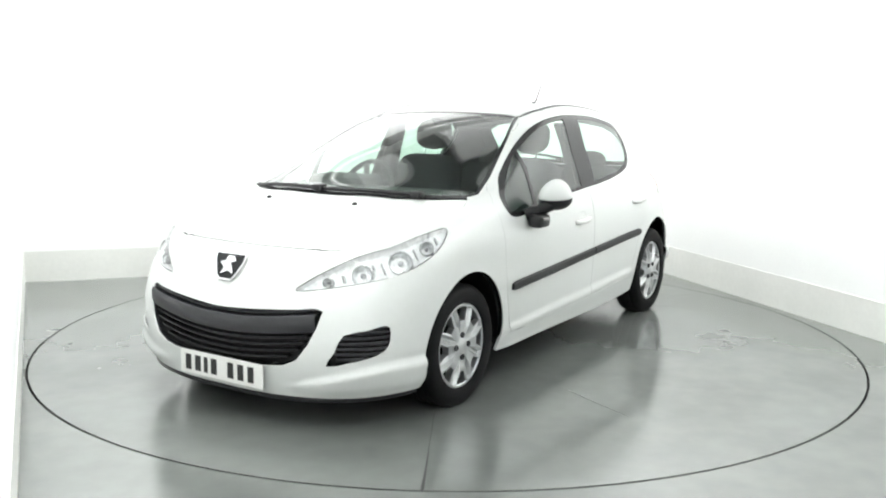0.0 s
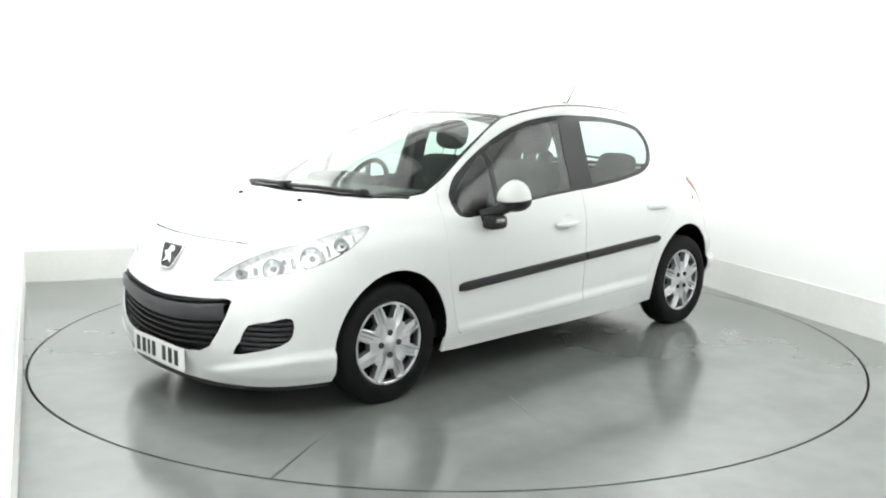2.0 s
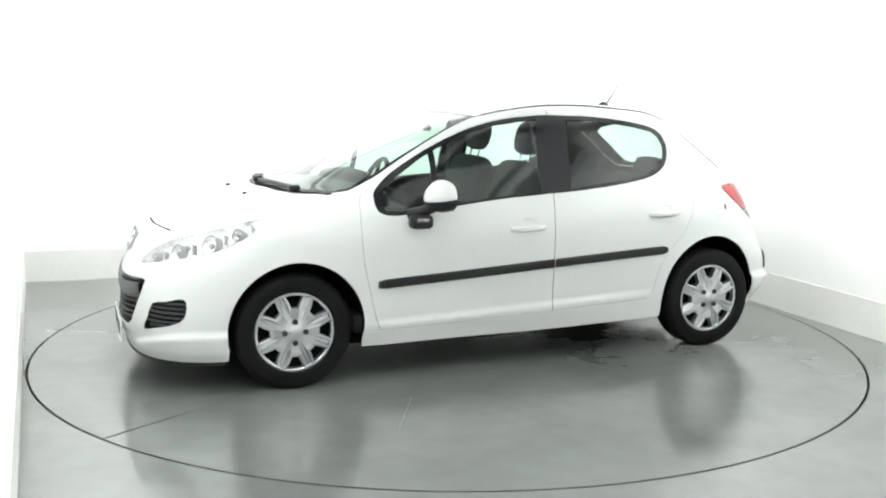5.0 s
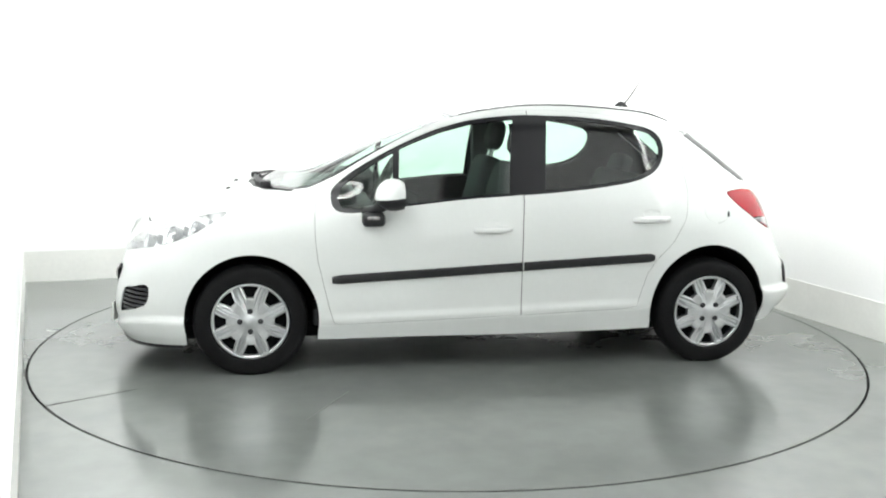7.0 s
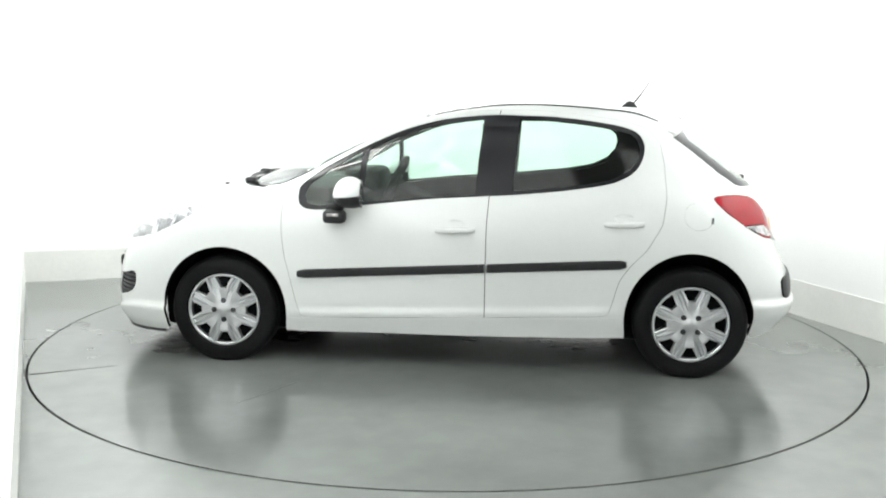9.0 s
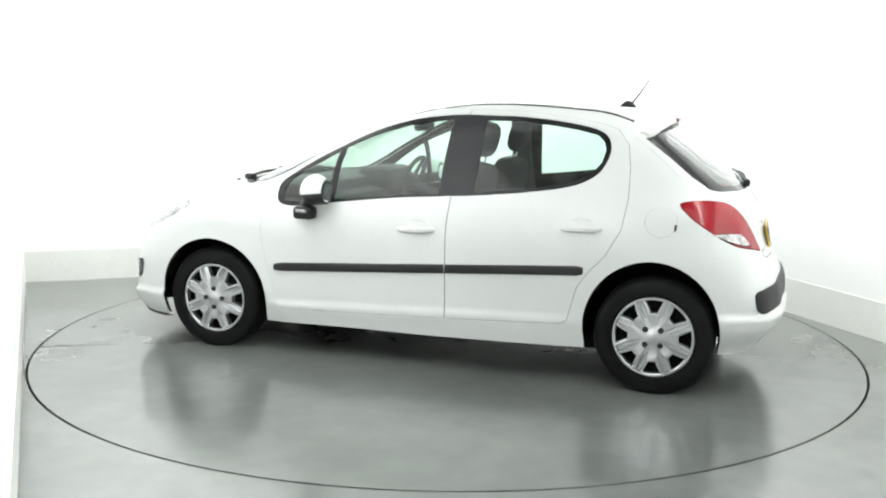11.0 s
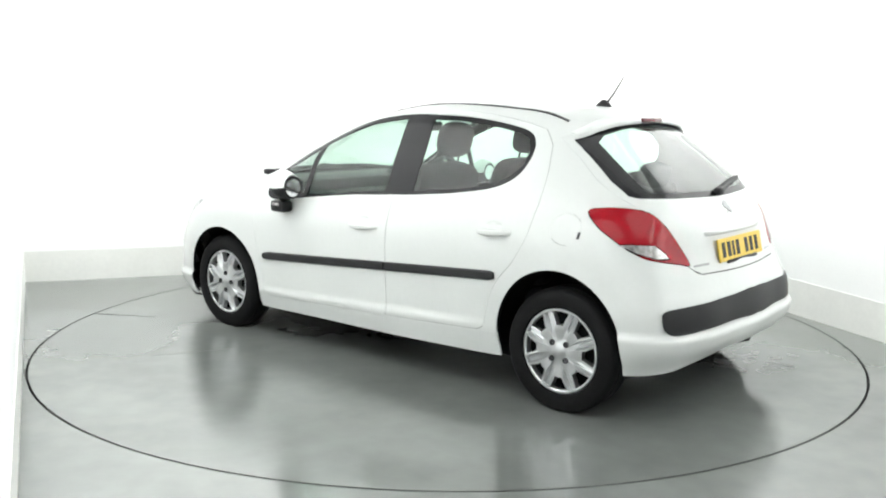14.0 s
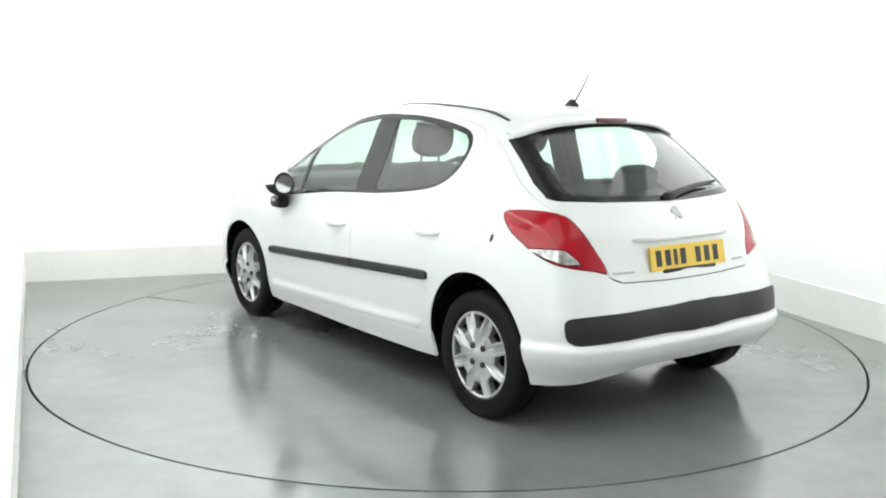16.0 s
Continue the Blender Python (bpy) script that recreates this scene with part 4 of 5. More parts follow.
def front_end():
    # lower grille: black recess, slats and a broad bar
    g = panel("grille", "grille", M_BLACK, car, shift=-.055, gap=-.02, depth=0, label="black slatted radiator grille")
    rim = panel("grille_rim", "grille", M_BLACK, g, shift=-.060, gap=-.004, depth=-.055)

    def slat(z0, z1, out, w):
        bm = bmesh.new()
        prev = None
        n = 28
        for i in range(n + 1):
            y = -w + 2 * w * i / n
            lift = .16 * max(0, abs(y) - .05) ** 1.6
            p, nn = on_skin(FRONTAL, abs(y), (z0 + z1) / 2, lambda q: q[0] > 1.5)
            x = p.x + out
            q = [bm.verts.new((x + dx, y, z + lift)) for dx, z in ((-.06, z0), (-.008, z0), (0, z0 + (z1 - z0) * .3), (0, z0 + (z1 - z0) * .8), (-.008, z1), (-.06, z1))]
            if prev:
                for k in range(5):
                    bm.faces.new((prev[k], prev[k + 1], q[k + 1], q[k]))
            prev = q
        bmesh.ops.recalc_face_normals(bm, faces=bm.faces)
        return bm
    part("bumper_bar", slat(.415, .492, .0, .518), M_BLACKSHEEN, g, "broad black impact bar")
    part("slat", slat(.500, .514, -.006, .500), M_BLACK, g)
    for z, w in ((.390, .475), (.362, .46), (.334, .43), (.306, .38)):
        part("slat", slat(z, z + .013, -.018, w), M_BLACK, g)
    for s in (1, -1):
        f = panel("fog_grille", "fog", M_BLACK, car, s, shift=-.04, gap=-.01, depth=0, label="black slatted vent in the bumper")
        panel("fog_rim", "fog", M_BLACK, f, s, shift=-.045, gap=-.003, depth=-.042)
        for z in (.345, .368, .391, .414, .437, .460):
            bm = bmesh.new()
            prev = None
            for i in range(9):
                y = .585 + .18 * i / 8 + (0.02 if z < .36 else 0) * (1 - i / 8)
                y = min(y, .768)
                p, nn = on_skin(FRONTAL, y, z, lambda q: q[0] > 1.5)
                q = [bm.verts.new((p.x + dx, (y + dy) * s, z + dz)) for dx, dy, dz in ((-.035, -.02, -.006), (-.010, -.004, -.006), (-.010, -.004, .006), (-.035, -.02, .006))]
                if prev:
                    for k in range(3):
                        bm.faces.new((prev[k], prev[k + 1], q[k + 1], q[k]))
                prev = q
            bmesh.ops.recalc_face_normals(bm, faces=bm.faces)
            part("slat", bm, M_BLACKSHEEN, f)
        headlight(s)
    # number plate
    plate("number_plate", M_PLATE_W, Matrix.Translation((2.068, .028, .242)) @ pose(0, 0, 0, 90, 0, 90), 'plain white front number plate')
    # badge: dark shield with a chrome shape
    p, n = on_skin(FRONTAL, 0, .695, lambda q: q[0] > 1.5)
    m = Matrix.Translation(p + n * .002) @ n.to_track_quat("Z", "Y").to_matrix().to_4x4()
    bm = bmesh.new()
    prism(bm, [(-.098, .062), (.098, .062), (.092, .02), (.055, -.055), (.035, -.072), (-.035, -.072), (-.055, -.055), (-.092, .02)], .006, m)
    bmesh.ops.bevel(bm, geom=list(bm.edges), offset=.002, segments=1, affect="EDGES")
    b = finish("badge", bm, M_CHROME, car, "dark shield badge with a chrome shape")
    bm = bmesh.new()
    prism(bm, [(-.085, .053), (.085, .053), (.080, .02), (.048, -.048), (.03, -.062), (-.03, -.062), (-.048, -.048), (-.080, .02)], .004, m @ Matrix.Translation((0, 0, .0045)))
    finish("badge_field", bm, M_GLOSSBLACK, b)
    bm = bmesh.new()
    prism(bm, [(-.030, -.046), (-.020, -.012), (-.050, .012), (-.018, .020), (-.010, .044), (.030, .044), (.044, .022), (.016, .012), (.034, -.014), (.046, -.040), (.010, -.026)], .006, m @ Matrix.Translation((0, 0, .006)))
    finish("badge_shape", bm, M_CHROME, b)


def plate(name, mat, m, label):
    bm = bmesh.new()
    prism(bm, [(-.26, -.0555), (.26, -.0555), (.26, .0555), (-.26, .0555)], .008, m)
    bmesh.ops.bevel(bm, geom=list(bm.edges), offset=.003, segments=2, affect="EDGES")
    o = finish(name, bm, mat, car, label)
    for x in (-.205, -.143, -.092, -.040, .065, .127, .189):
        bm = bmesh.new()
        w = .012 if -.1 < x < -.08 else .018
        prism(bm, [(x - w, -.036), (x + w, -.036), (x + w, .036), (x - w, .036)], .0015, m @ Matrix.Translation((0, 0, .008)))
        finish("plate_bar", bm, M_INK, o, smooth=False)
    return o


M_INK = material("plate_ink", (0.02, 0.02, 0.02), 0.5)
M_BLACKSHEEN = material("satin_black_plastic", (0.028, 0.028, 0.032), 0.35, grain=0.1, scale=200)


def headlight(s):
    """A clear lens over a bright bowl with two deep reflectors, an indicator, ribs and bezels."""
    h = panel("headlight", "headlight", M_LENS, car, s, shift=-.001, gap=.003, depth=0, label="clear headlight with chrome reflectors")
    panel("bowl", "headlight", M_BOWL, h, s, shift=-.036, gap=.0065, depth=-.034)
    panel("lamp_seal", "headlight", M_LAMPRIM, h, s, shift=-.039, gap=-.0008, depth=-.037)

    def side(bm):
        if s < 0:
            for v in bm.verts:
                v.co.y = -v.co.y
            bmesh.ops.reverse_faces(bm, faces=bm.faces)
        return bm

    def seat(x, y, z, deep):
        """A pose under the lens, facing half forwards and half along the lens's normal."""
        c = Vector((x, y, z))
        p, n = on_skin(LAMP_VIEW, c.dot(LAMP_VIEW[0]), c.dot(LAMP_VIEW[1]), lambda q: q[0] > 1.2)
        d = (n + Vector((.8, .15, 0))).normalized()
        return Matrix.Translation(p - n * deep) @ d.to_track_quat("Z", "Y").to_matrix().to_4x4()

    for x, y, z, r in ((1.800, .615, .705, .043), (1.650, .715, .752, .050), (1.520, .768, .803, .030), (1.895, .500, .668, .020)):
        m = seat(x, y, z, .016 + r * .40)
        bm = bmesh.new()
        lathe(bm, [(.0005, -.022), (r * .35, -.016), (r * .7, -.002), (r * .95, .018)], 28, "z", m)
        bmesh.ops.recalc_face_normals(bm, faces=bm.faces)
        rf = finish("reflector", side(bm), M_REFLECTOR, h)
        bm = bmesh.new()
        lathe(bm, [(r * .95, .016), (r * .99, .022), (r * 1.06, .022), (r * 1.08, .016), (r * 1.08, -.03)], 28, "z", m)
        bmesh.ops.recalc_face_normals(bm, faces=bm.faces)
        finish("bezel", side(bm), M_BEZEL, rf)
        bm = bmesh.new()
        lathe(bm, [(.0005, .016), (r * .22, .014), (r * .30, .004), (r * .30, -.015)], 14, "z", m)
        bmesh.ops.recalc_face_normals(bm, faces=bm.faces)
        finish("bulb", side(bm), M_BEZEL, rf)
    # upright ribs and a stepped shelf between the reflectors
    for x, y, z, hgt in ((1.725, .665, .728, .026), (1.585, .745, .780, .026), (1.465, .785, .830, .016), (1.860, .555, .685, .018), (1.69, .70, .775, .010), (1.77, .655, .735, .010)):
        bm = bmesh.new()
        box(bm, -.0035, .0035, -hgt, hgt, -.025, .004, .0015, seat(x, y, z, .018) @ pose(0, 0, 0, 0, 0, 24), 1)
        finish("rib", side(bm), M_BEZEL, h)


M_LAMPRIM = material("grey_lamp_rim", (0.10, 0.10, 0.105), 0.5)
M_BEZEL = material("grey_lamp_bezel", (0.34, 0.34, 0.35), 0.3, metal=0.4)
M_BOWL = material("lamp_housing", (0.84, 0.845, 0.85), 0.4, grain=0.16, scale=45)


def rear_end():
    for s in (1, -1):
        t = panel("tail_light", "tail_light", M_RED, car, s, shift=.003, gap=.005, depth=.03, label="red tail light with a clear lower segment")
        panel("clear_segment", "tail_clear", M_CLEARLAMP, t, s, shift=.003, gap=.001, depth=.02)
    p, n = on_skin(REAR, 0, .755, lambda q: q[0] < -1.3)
    n = Vector((-1, 0, .22)).normalized()
    m = Matrix.Translation(Vector((-1.777, 0, .757))) @ n.to_track_quat("Z", "Y").to_matrix().to_4x4()
    plate("number_plate", M_PLATE_Y, m, "plain yellow rear number plate")
    bm = bmesh.new()
    box(bm, -.18, .18, -.068, -.050, -.004, .010, .003, m)
    finish("plate_bracket", bm, M_BLACK, car, "black bracket under the rear plate")
    # grip bar above the plate
    bm = bmesh.new()
    prev = None
    for i in range(25):
        y = -.33 + .66 * i / 24
        p, nn = on_skin(REAR, abs(y), .842, lambda q: q[0] < -1.3)
        e = min(1, 8 * min(i, 24 - i) / 24 + .1)
        q = [bm.verts.new((p.x - o * e, y, .842 + h)) for o, h in ((-.004, .012), (.014, .010), (.018, .0), (.014, -.010), (-.004, -.014))]
        if prev:
            for k in range(4):
                bm.faces.new((prev[k], prev[k + 1], q[k + 1], q[k]))
        prev = q
    bmesh.ops.recalc_face_normals(bm, faces=bm.faces)
    finish("grip_bar", bm, M_PAINT, car, "white grip bar over the rear plate")
    # chrome rear badge, a plain shape
    p, n = on_skin(REAR, 0, .945, lambda q: q[0] < -1.3)
    m = Matrix.Translation(p + n * .001) @ n.to_track_quat("Z", "Y").to_matrix().to_4x4()
    bm = bmesh.new()
    prism(bm, [(-.030, -.034), (-.010, -.016), (-.030, .0), (-.034, .016), (-.010, .034), (.012, .034), (.024, .016), (.010, .008), (.030, .0), (.020, -.016), (.034, -.028), (.012, -.034), (.0, -.020)], .005, m)
    finish("rear_badge", bm, M_BEZEL, car, "small chrome badge on the tailgate")
    # lettering as plain bars
    for y0, y1 in ((.47, .35), (-.33, -.42)):
        bm = bmesh.new()
        p, n = on_skin(REAR, abs((y0 + y1) / 2), .71, lambda q: q[0] < -1.3)
        if y0 < 0:
            n.y = -n.y
            p.y = -p.y
        m = Matrix.Translation(p + n * .001) @ n.to_track_quat("Z", "Y").to_matrix().to_4x4()
        w = abs(y1 - y0) / 2
        prism(bm, [(-w, -.005), (w, -.005), (w, .005), (-w, .005)], .002, m)
        finish("name_bar", bm, M_BEZEL, car)
    # spoiler lip over the rear window
    bm = bmesh.new()
    prev = None
    for i in range(41):
        y = -.56 + 1.12 * i / 40
        e = abs(y) / .56
        zt = 1.356 - .012 * (e / .48) ** 2 if e < .48 else 1.344 - .066 * ((e - .48) / .52) ** 1.6
        aft = .036 * (1 - e ** 4) + .004
        root, nn = on_skin(REAR, abs(y), zt + .034 - .012 * e, lambda q: q[0] < -.9)
        foot, nn = on_skin(REAR, abs(y), zt - .004, lambda q: q[0] < -.9)
        q = [bm.verts.new((px, y, pz)) for px, pz in ((root.x + .03, root.z - .004), (root.x - .004, root.z + .003), (foot.x - aft * .7, zt + .016), (foot.x - aft, zt + .010), (foot.x - aft, zt - .004), (foot.x - aft + .008, zt - .010), (foot.x + .012, zt - .004))]
        if prev:
            for k in range(6):
                bm.faces.new((prev[k], prev[k + 1], q[k + 1], q[k]))
        else:
            bm.faces.new(q)
        prev = q
    bm.faces.new(prev[::-1])
    bmesh.ops.recalc_face_normals(bm, faces=bm.faces)
    sp = finish("spoiler", bm, M_PAINT, car, "white spoiler lip over the rear window")
    bm = bmesh.new()
    foot, nn = on_skin(REAR, 0, 1.352, lambda q: q[0] < -.9)
    box(bm, -.010, .010, -.105, .105, -.011, .011, .004, Matrix.Translation((foot.x - .037, 0, 1.361)) @ pose(0, 0, 0, 0, 14, 0))
    finish("high_brake_light", bm, M_REDDARK, sp, "dark red high brake light")
    # rear wiper
    bm = bmesh.new()
    tube(bm, [(-1.655, -.02, 1.018), (-1.63, -.20, 1.052), (-1.60, -.36, 1.062)], [.012, .010, .006], 8)
    tube(bm, [(-1.632, -.06, 1.036), (-1.60, -.25, 1.062), (-1.565, -.44, 1.068)], .007, 6)
    box(bm, -.02, .02, -.03, .03, -.02, .02, .012, Matrix.Translation((-1.655, -.0, 1.02)))
    finish("rear_wiper", bm, M_BLACK, car, "black rear wiper")


def roof_parts():
    for s in (1, -1):
        bm = bmesh.new()
        prev = None
        for i in range(41):
            x = .18 - 1.27 * i / 40
            y = .525 - .13 * max(0, (x + .05)) ** 1.2 - .10 * max(0, -.75 - x) ** 1.3
            p, n = on_skin(TOP, x, y, lambda q: q[2] > 1.2)
            side = Vector((0, 1, -.25))
            q = [bm.verts.new(((p + n * o + side * w)).to_tuple()) for w, o in ((-.009, -.003), (-.008, .0035), (.008, .0035), (.009, -.003))]
            for v in q:
                v.co.y *= s
            if prev:
                for k in range(3):
                    bm.faces.new((prev[k], prev[k + 1], q[k + 1], q[k]))
            prev = q
        bmesh.ops.recalc_face_normals(bm, faces=bm.faces)
        finish("roof_strip", bm, M_BLACK, car, "black roof gutter strip")
    bm = bmesh.new()
    foot, nn = on_skin(TOP, -.985, 0, lambda q: q[2] > 1.2)
    lathe(bm, [(.034, -.006), (.033, .006), (.024, .018), (.012, .032), (.0005, .036)], 18, "z", Matrix.Translation((-.985, 0, foot.z)) @ Matrix.Diagonal((1.4, .8, 1, 1)))
    a = finish("aerial", bm, M_BLACK, car, "short black roof aerial")
    bm = bmesh.new()
    tube(bm, [(-.995, 0, 1.435), (-1.045, 0, 1.50), (-1.085, 0, 1.56), (-1.10, 0, 1.585)], [.006, .0045, .0035, .003], 7)
    finish("mast", bm, M_BLACK, a)


def mirrors():
    for s in (1, -1):
        bm = bmesh.new()
        bmesh.ops.create_uvsphere(bm, u_segments=32, v_segments=20, radius=1.0)
        for v in bm.verts:
            c = v.co
            taper = 1.0 - .25 * max(0, -c.y)
            x = c.x * (.090 if c.x > 0 else .098)
            v.co = Vector((.562 + x, .925 + c.y * .088, .952 + (c.z * (.100 if c.z > 0 else .035)) * taper))
        bmesh.ops.bisect_plane(bm, geom=list(bm.verts) + list(bm.edges) + list(bm.faces), plane_co=(.565, .94, .950), plane_no=(-.10, 0, -1), clear_outer=True)
        bmesh.ops.bisect_plane(bm, geom=list(bm.verts) + list(bm.edges) + list(bm.faces), plane_co=(.500, 0, 0), plane_no=(-1, 0, 0), clear_outer=True)
        cap = bm
        back = Matrix.Translation((-.026, 0, 0))
        bmesh.ops.transform(cap, matrix=back, verts=cap.verts)
        if s < 0:
            for v in cap.verts:
                v.co.y = -v.co.y
            bmesh.ops.reverse_faces(cap, faces=cap.faces)
        m = tagged(finish("door_mirror", cap, M_PAINT, car), "white and black door mirror")
        bm = bmesh.new()
        bmesh.ops.create_uvsphere(bm, u_segments=28, v_segments=16, radius=1.0)
        for v in bm.verts:
            c = v.co
            v.co = Vector((.555 + c.x * (.090 if c.x > 0 else .096), .925 + c.y * .087, .945 + c.z * (.095 if c.z > 0 else .060)))
        bmesh.ops.bisect_plane(bm, geom=list(bm.verts) + list(bm.edges) + list(bm.faces), plane_co=(.56, .94, .951), plane_no=(.10, 0, 1), clear_outer=True)
        bmesh.ops.bisect_plane(bm, geom=list(bm.verts) + list(bm.edges) + list(bm.faces), plane_co=(.500, 0, 0), plane_no=(-1, 0, 0), clear_outer=True)
        bmesh.ops.create_circle(bm, cap_ends=True, segments=32, radius=1.0, matrix=Matrix.Translation((.502, .925, .955)) @ pose(0, 0, 0, 0, -90, 0) @ Matrix.Diagonal((.066, .068, 1, 1)))
        tube(bm, [(.60, .93, .925), (.64, .87, .885), (.69, .815, .865)], [.036, .030, .032], 12)
        box(bm, .595, .715, .84, .925, .800, .872, .022, Matrix.Translation((0, 0, 0)))
        bmesh.ops.recalc_face_normals(bm, faces=bm.faces)
        g = bmesh.new()
        bmesh.ops.create_circle(g, cap_ends=True, segments=32, radius=1.0, matrix=Matrix.Translation((.4985, .925, .955)) @ pose(0, 0, 0, 0, -90, 0) @ Matrix.Diagonal((.052, .054, 1, 1)))
        for mesh, nm, mt in ((bm, "mirror_foot", M_BLACK), (g, "mirror_glass", M_CHROME)):
            bmesh.ops.transform(mesh, matrix=back, verts=mesh.verts)
            if s < 0:
                for v in mesh.verts:
                    v.co.y = -v.co.y
                bmesh.ops.reverse_faces(mesh, faces=mesh.faces)
            finish(nm, mesh, mt, m)
        bm = bmesh.new()
        box(bm, .599, .664, (.922 if s > 0 else -.930), (.930 if s > 0 else -.922), .838, .856, .003)
        finish("side_repeater", bm, M_CLEARLAMP, m, "small clear indicator lens")


def wipers():
    for y0, y1, x0, x1 in ((.50, -.08, 1.205, 1.295), (-.06, -.62, 1.285, 1.165)):
        bm = bmesh.new()
        pts = []
        for i in range(10):
            t = i / 9
            y = y0 + (y1 - y0) * t
            x = 1.292 - .33 * abs(y) ** 2 - .012 
            p, n = on_skin(TOP, x, abs(y), lambda q: q[2] > .85)
            pts.append(Vector((p.x, y, p.z + .014)))
        tube(bm, pts, [.012] + [.010] * 8 + [.006], 8)
        tube(bm, [p + Vector((-.018, 0, .004)) for p in pts[1:]], .006, 6)
        box(bm, -.03, .03, -.03, .03, -.015, .02, .01, Matrix.Translation(pts[0]))
        finish("wiper", bm, M_BLACK, car, "black windscreen wiper")
    for y in (.28, -.28):
        bm = bmesh.new()
        p, n = on_skin(TOP, 1.415, abs(y), lambda q: q[2] > .85)
        lathe(bm, [(.014, -.002), (.013, .006), (.008, .011), (.0005, .012)], 12, "z", Matrix.Translation((1.415, y, p.z)))
        finish("washer_jet", bm, M_BLACK, car)


def soft(bm, x0, x1, y0, y1, z0, z1, m, power=0.5):
    """A padded block with well-rounded sides."""
    vs = bmesh.ops.create_uvsphere(bm, u_segments=28, v_segments=16, radius=1.0)["verts"]
    for v in vs:
        c = [math.copysign(abs(k) ** power, k) for k in v.co]
        v.co = ((x0 + x1) / 2 + c[0] * (x1 - x0) / 2, (y0 + y1) / 2 + c[1] * (y1 - y0) / 2, (z0 + z1) / 2 + c[2] * (z1 - z0) / 2)
    bmesh.ops.transform(bm, matrix=m, verts=vs)


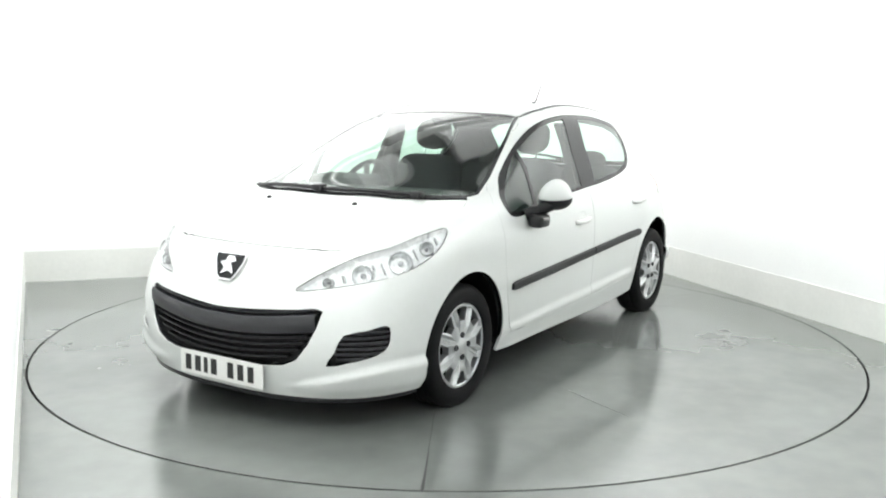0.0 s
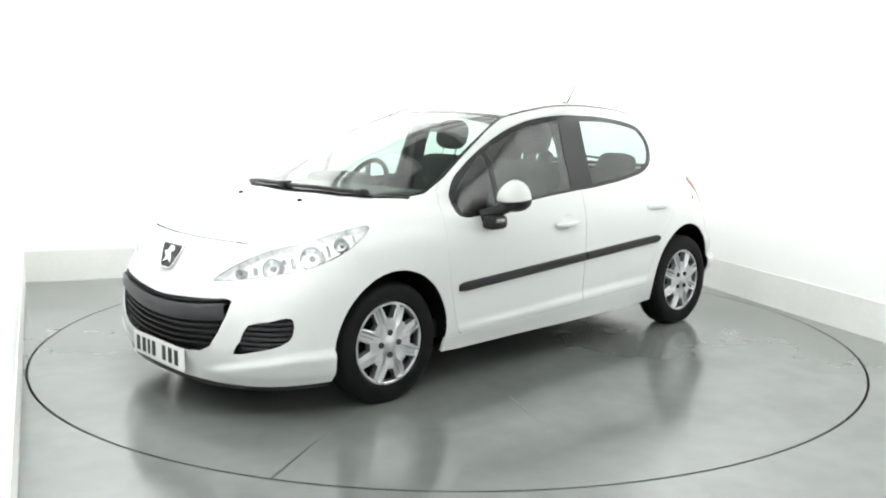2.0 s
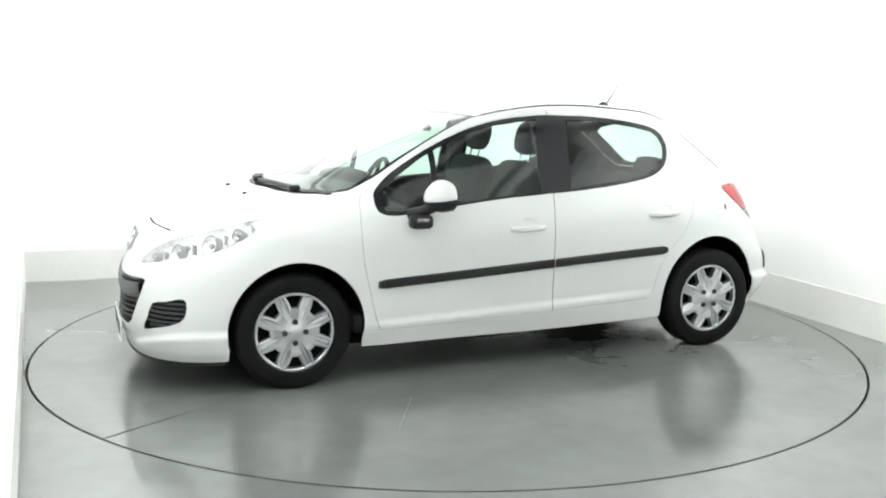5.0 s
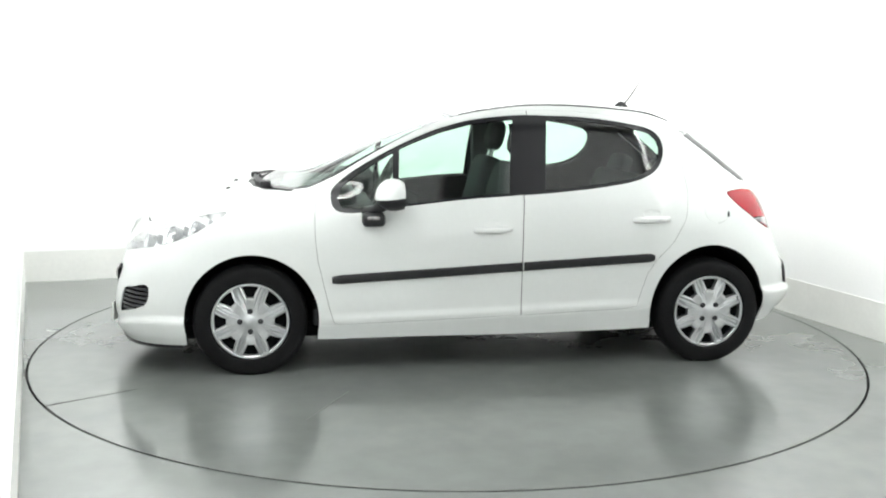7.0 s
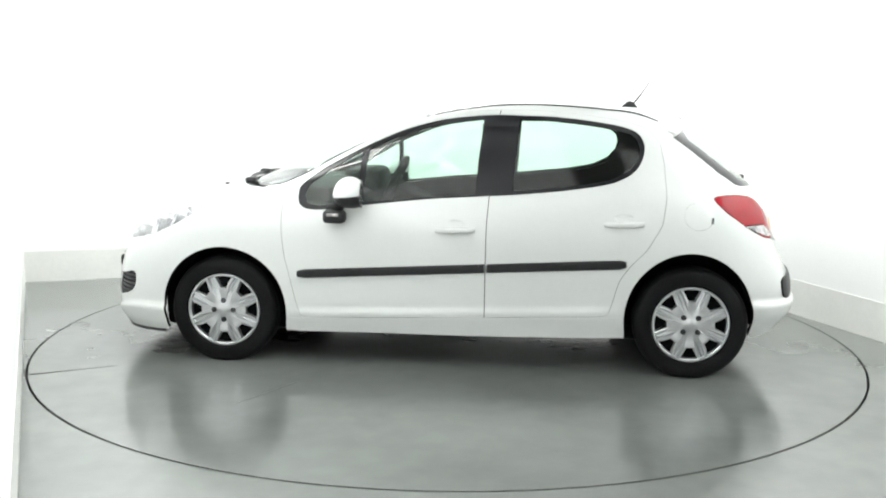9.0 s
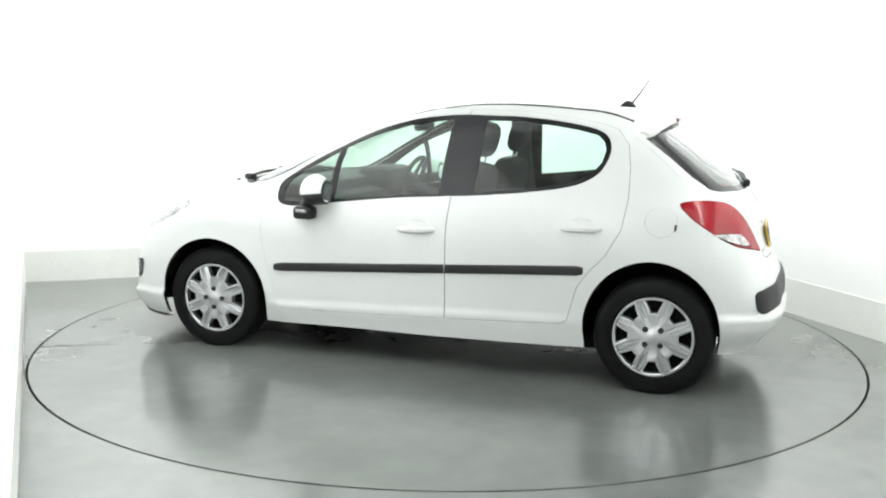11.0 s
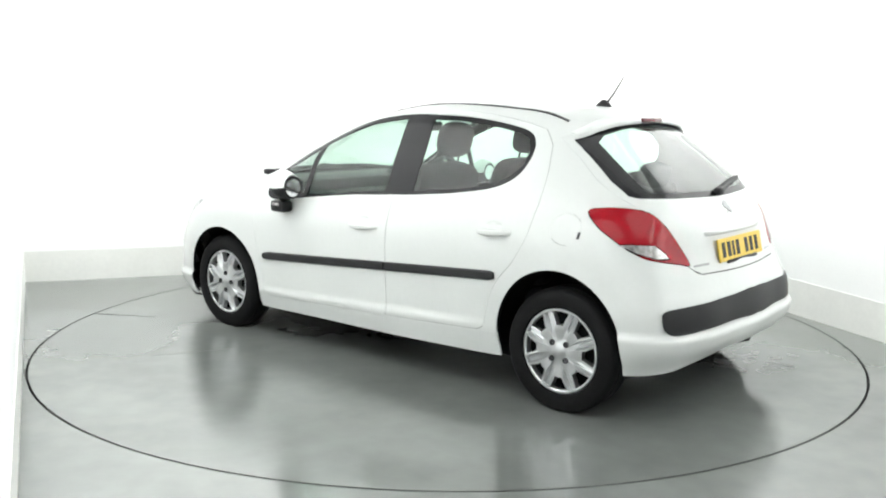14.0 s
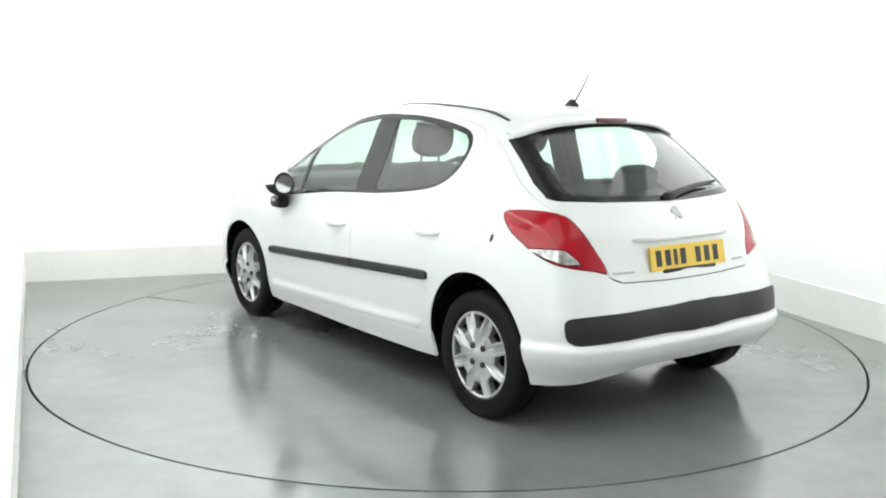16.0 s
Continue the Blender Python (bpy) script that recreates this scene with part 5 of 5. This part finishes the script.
def interior():
    lining = panel("headlining", "roof", M_LINING, car, shift=-.03, gap=-.01, depth=0, label="pale grey headlining")
    bm = bmesh.new()
    box(bm, .60, 1.14, -.66, .66, .62, .90, .05)
    box(bm, .70, 1.14, -.64, .64, .84, .975, .045)
    box(bm, .55, .80, -.58, -.16, .86, 1.025, .05)
    finish("dashboard", bm, M_DASH, car, "dark grey plastic dashboard")
    bm = bmesh.new()
    box(bm, -.5, .95, -.74, .74, .24, .34, .02)
    box(bm, .0, .7, -.12, .12, .3, .58, .04)
    finish("cabin_floor", bm, M_DASH, car)
    # steering wheel, on the right-hand side
    m = Matrix.Translation((.49, -.355, .925)) @ pose(0, 0, 0, 0, 64, 0)
    bm = bmesh.new()
    n = 36
    ring = []
    for i in range(n):
        a = 2 * math.pi * i / n
        c = Vector((math.cos(a), math.sin(a), 0))
        ring.append([bm.verts.new(m @ (c * (.178 + .016 * math.cos(b)) + Vector((0, 0, .016 * math.sin(b))))) for b in (2 * math.pi * k / 8 for k in range(8))])
    for i in range(n):
        a, b = ring[i], ring[(i + 1) % n]
        for k in range(8):
            bm.faces.new((a[k], b[k], b[(k + 1) % 8], a[(k + 1) % 8]))
    box(bm, -.06, .06, -.07, .07, -.03, .02, .02, m)
    for a in (0, 90, 180, 270):
        box(bm, .04, .17, -.018, .018, -.01, .008, .006, m @ pose(0, 0, 0, 0, 0, a + 20))
    tube(bm, [m @ Vector((0, 0, -.02)), m @ Vector((0, 0, -.25))], .035, 10)
    bmesh.ops.recalc_face_normals(bm, faces=bm.faces)
    finish("steering_wheel", bm, M_DASH, car, "dark grey steering wheel")
    for y in (.36, -.36):
        st = tagged(new("front_seat"), "dark grey cloth front seat")
        st.parent = car
        bm = bmesh.new()
        box(bm, -.18, .36, y - .25, y + .25, .44, .60, .06, None, 3)
        finish("cushion", bm, M_SEAT, st)
        bm = bmesh.new()
        mm = Matrix.Translation((-.085, y, .56)) @ pose(0, 0, 0, 0, -14, 0)
        soft(bm, -.08, .08, -.24, .24, .0, .56, mm, .42)
        finish("backrest", bm, M_SEAT, st)
        bm = bmesh.new()
        soft(bm, -.055, .055, -.13, .13, .60, .80, mm, .7)
        hr = finish("headrest", bm, M_SEAT, st)
        for dy in (-.06, .06):
            bm = bmesh.new()
            tube(bm, [mm @ Vector((0, dy, .52)), mm @ Vector((0, dy, .63))], .007, 8)
            finish("headrest_rod", bm, M_CHROME, hr)
    rs = tagged(new("rear_seat"), "dark grey cloth rear bench seat")
    rs.parent = car
    bm = bmesh.new()
    box(bm, -.95, -.42, -.62, .62, .44, .58, .05, None, 3)
    finish("cushion", bm, M_SEAT, rs)
    mm = Matrix.Translation((-.93, 0, .54)) @ pose(0, 0, 0, 0, -20, 0)
    for y0, y1 in ((-.62, .20), (.205, .62)):
        bm = bmesh.new()
        box(bm, -.07, .07, y0, y1, .0, .50, .05, mm, 3)
        finish("backrest", bm, M_SEAT, rs)
    for y in (-.36, .36):
        bm = bmesh.new()
        soft(bm, -.05, .05, y - .145, y + .145, .44, .615, mm, .55)
        finish("headrest", bm, M_SEAT, rs)
    bm = bmesh.new()
    box(bm, -1.55, -1.08, -.60, .60, .925, .945, .008)
    finish("parcel_shelf", bm, M_DASH, car, "dark parcel shelf")
    # interior mirror
    bm = bmesh.new()
    box(bm, -.012, .012, -.11, .11, -.03, .03, .012, Matrix.Translation((.26, 0, 1.30)) @ pose(0, 0, 0, 0, 10, -12))
    tube(bm, [(.27, 0, 1.31), (.32, 0, 1.355)], .010, 8)
    finish("interior_mirror", bm, M_BLACK, car, "black interior mirror")
    for s in (1, -1):
        bm = bmesh.new()
        q = [(-.19, .615, 1.33), (-.205, .66, 1.20), (-.21, .70, 1.05), (-.22, .74, .90), (-.22, .77, .6)]
        prev = None
        for x, y, z in q:
            c = [bm.verts.new((x + dx, (y - dy) * s, z)) for dx, dy in ((-.055, .0), (-.05, .045), (.05, .045), (.055, .0))]
            if prev:
                for k in range(3):
                    bm.faces.new((prev[k], prev[k + 1], c[k + 1], c[k]))
            prev = c
        bmesh.ops.recalc_face_normals(bm, faces=bm.faces)
        finish("centre_pillar", bm, M_DASH, car, "dark grey inner centre pillar")


body()
flap_lock()
wheels()
underside()
front_end()
rear_end()
roof_parts()
mirrors()
wipers()
interior()


def motions():
    rows, spin = [], []
    for t, a in TURN:
        r = pose(0, 0, 0, 0, 0, a)
        rows.append((t, Matrix.Translation(r @ CAR_OFFSET) @ r))
        spin.append((t, pose(0, 0, 0.0, 0, 0, a)))
    walk(car, rows)
    walk(table, spin)


motions()
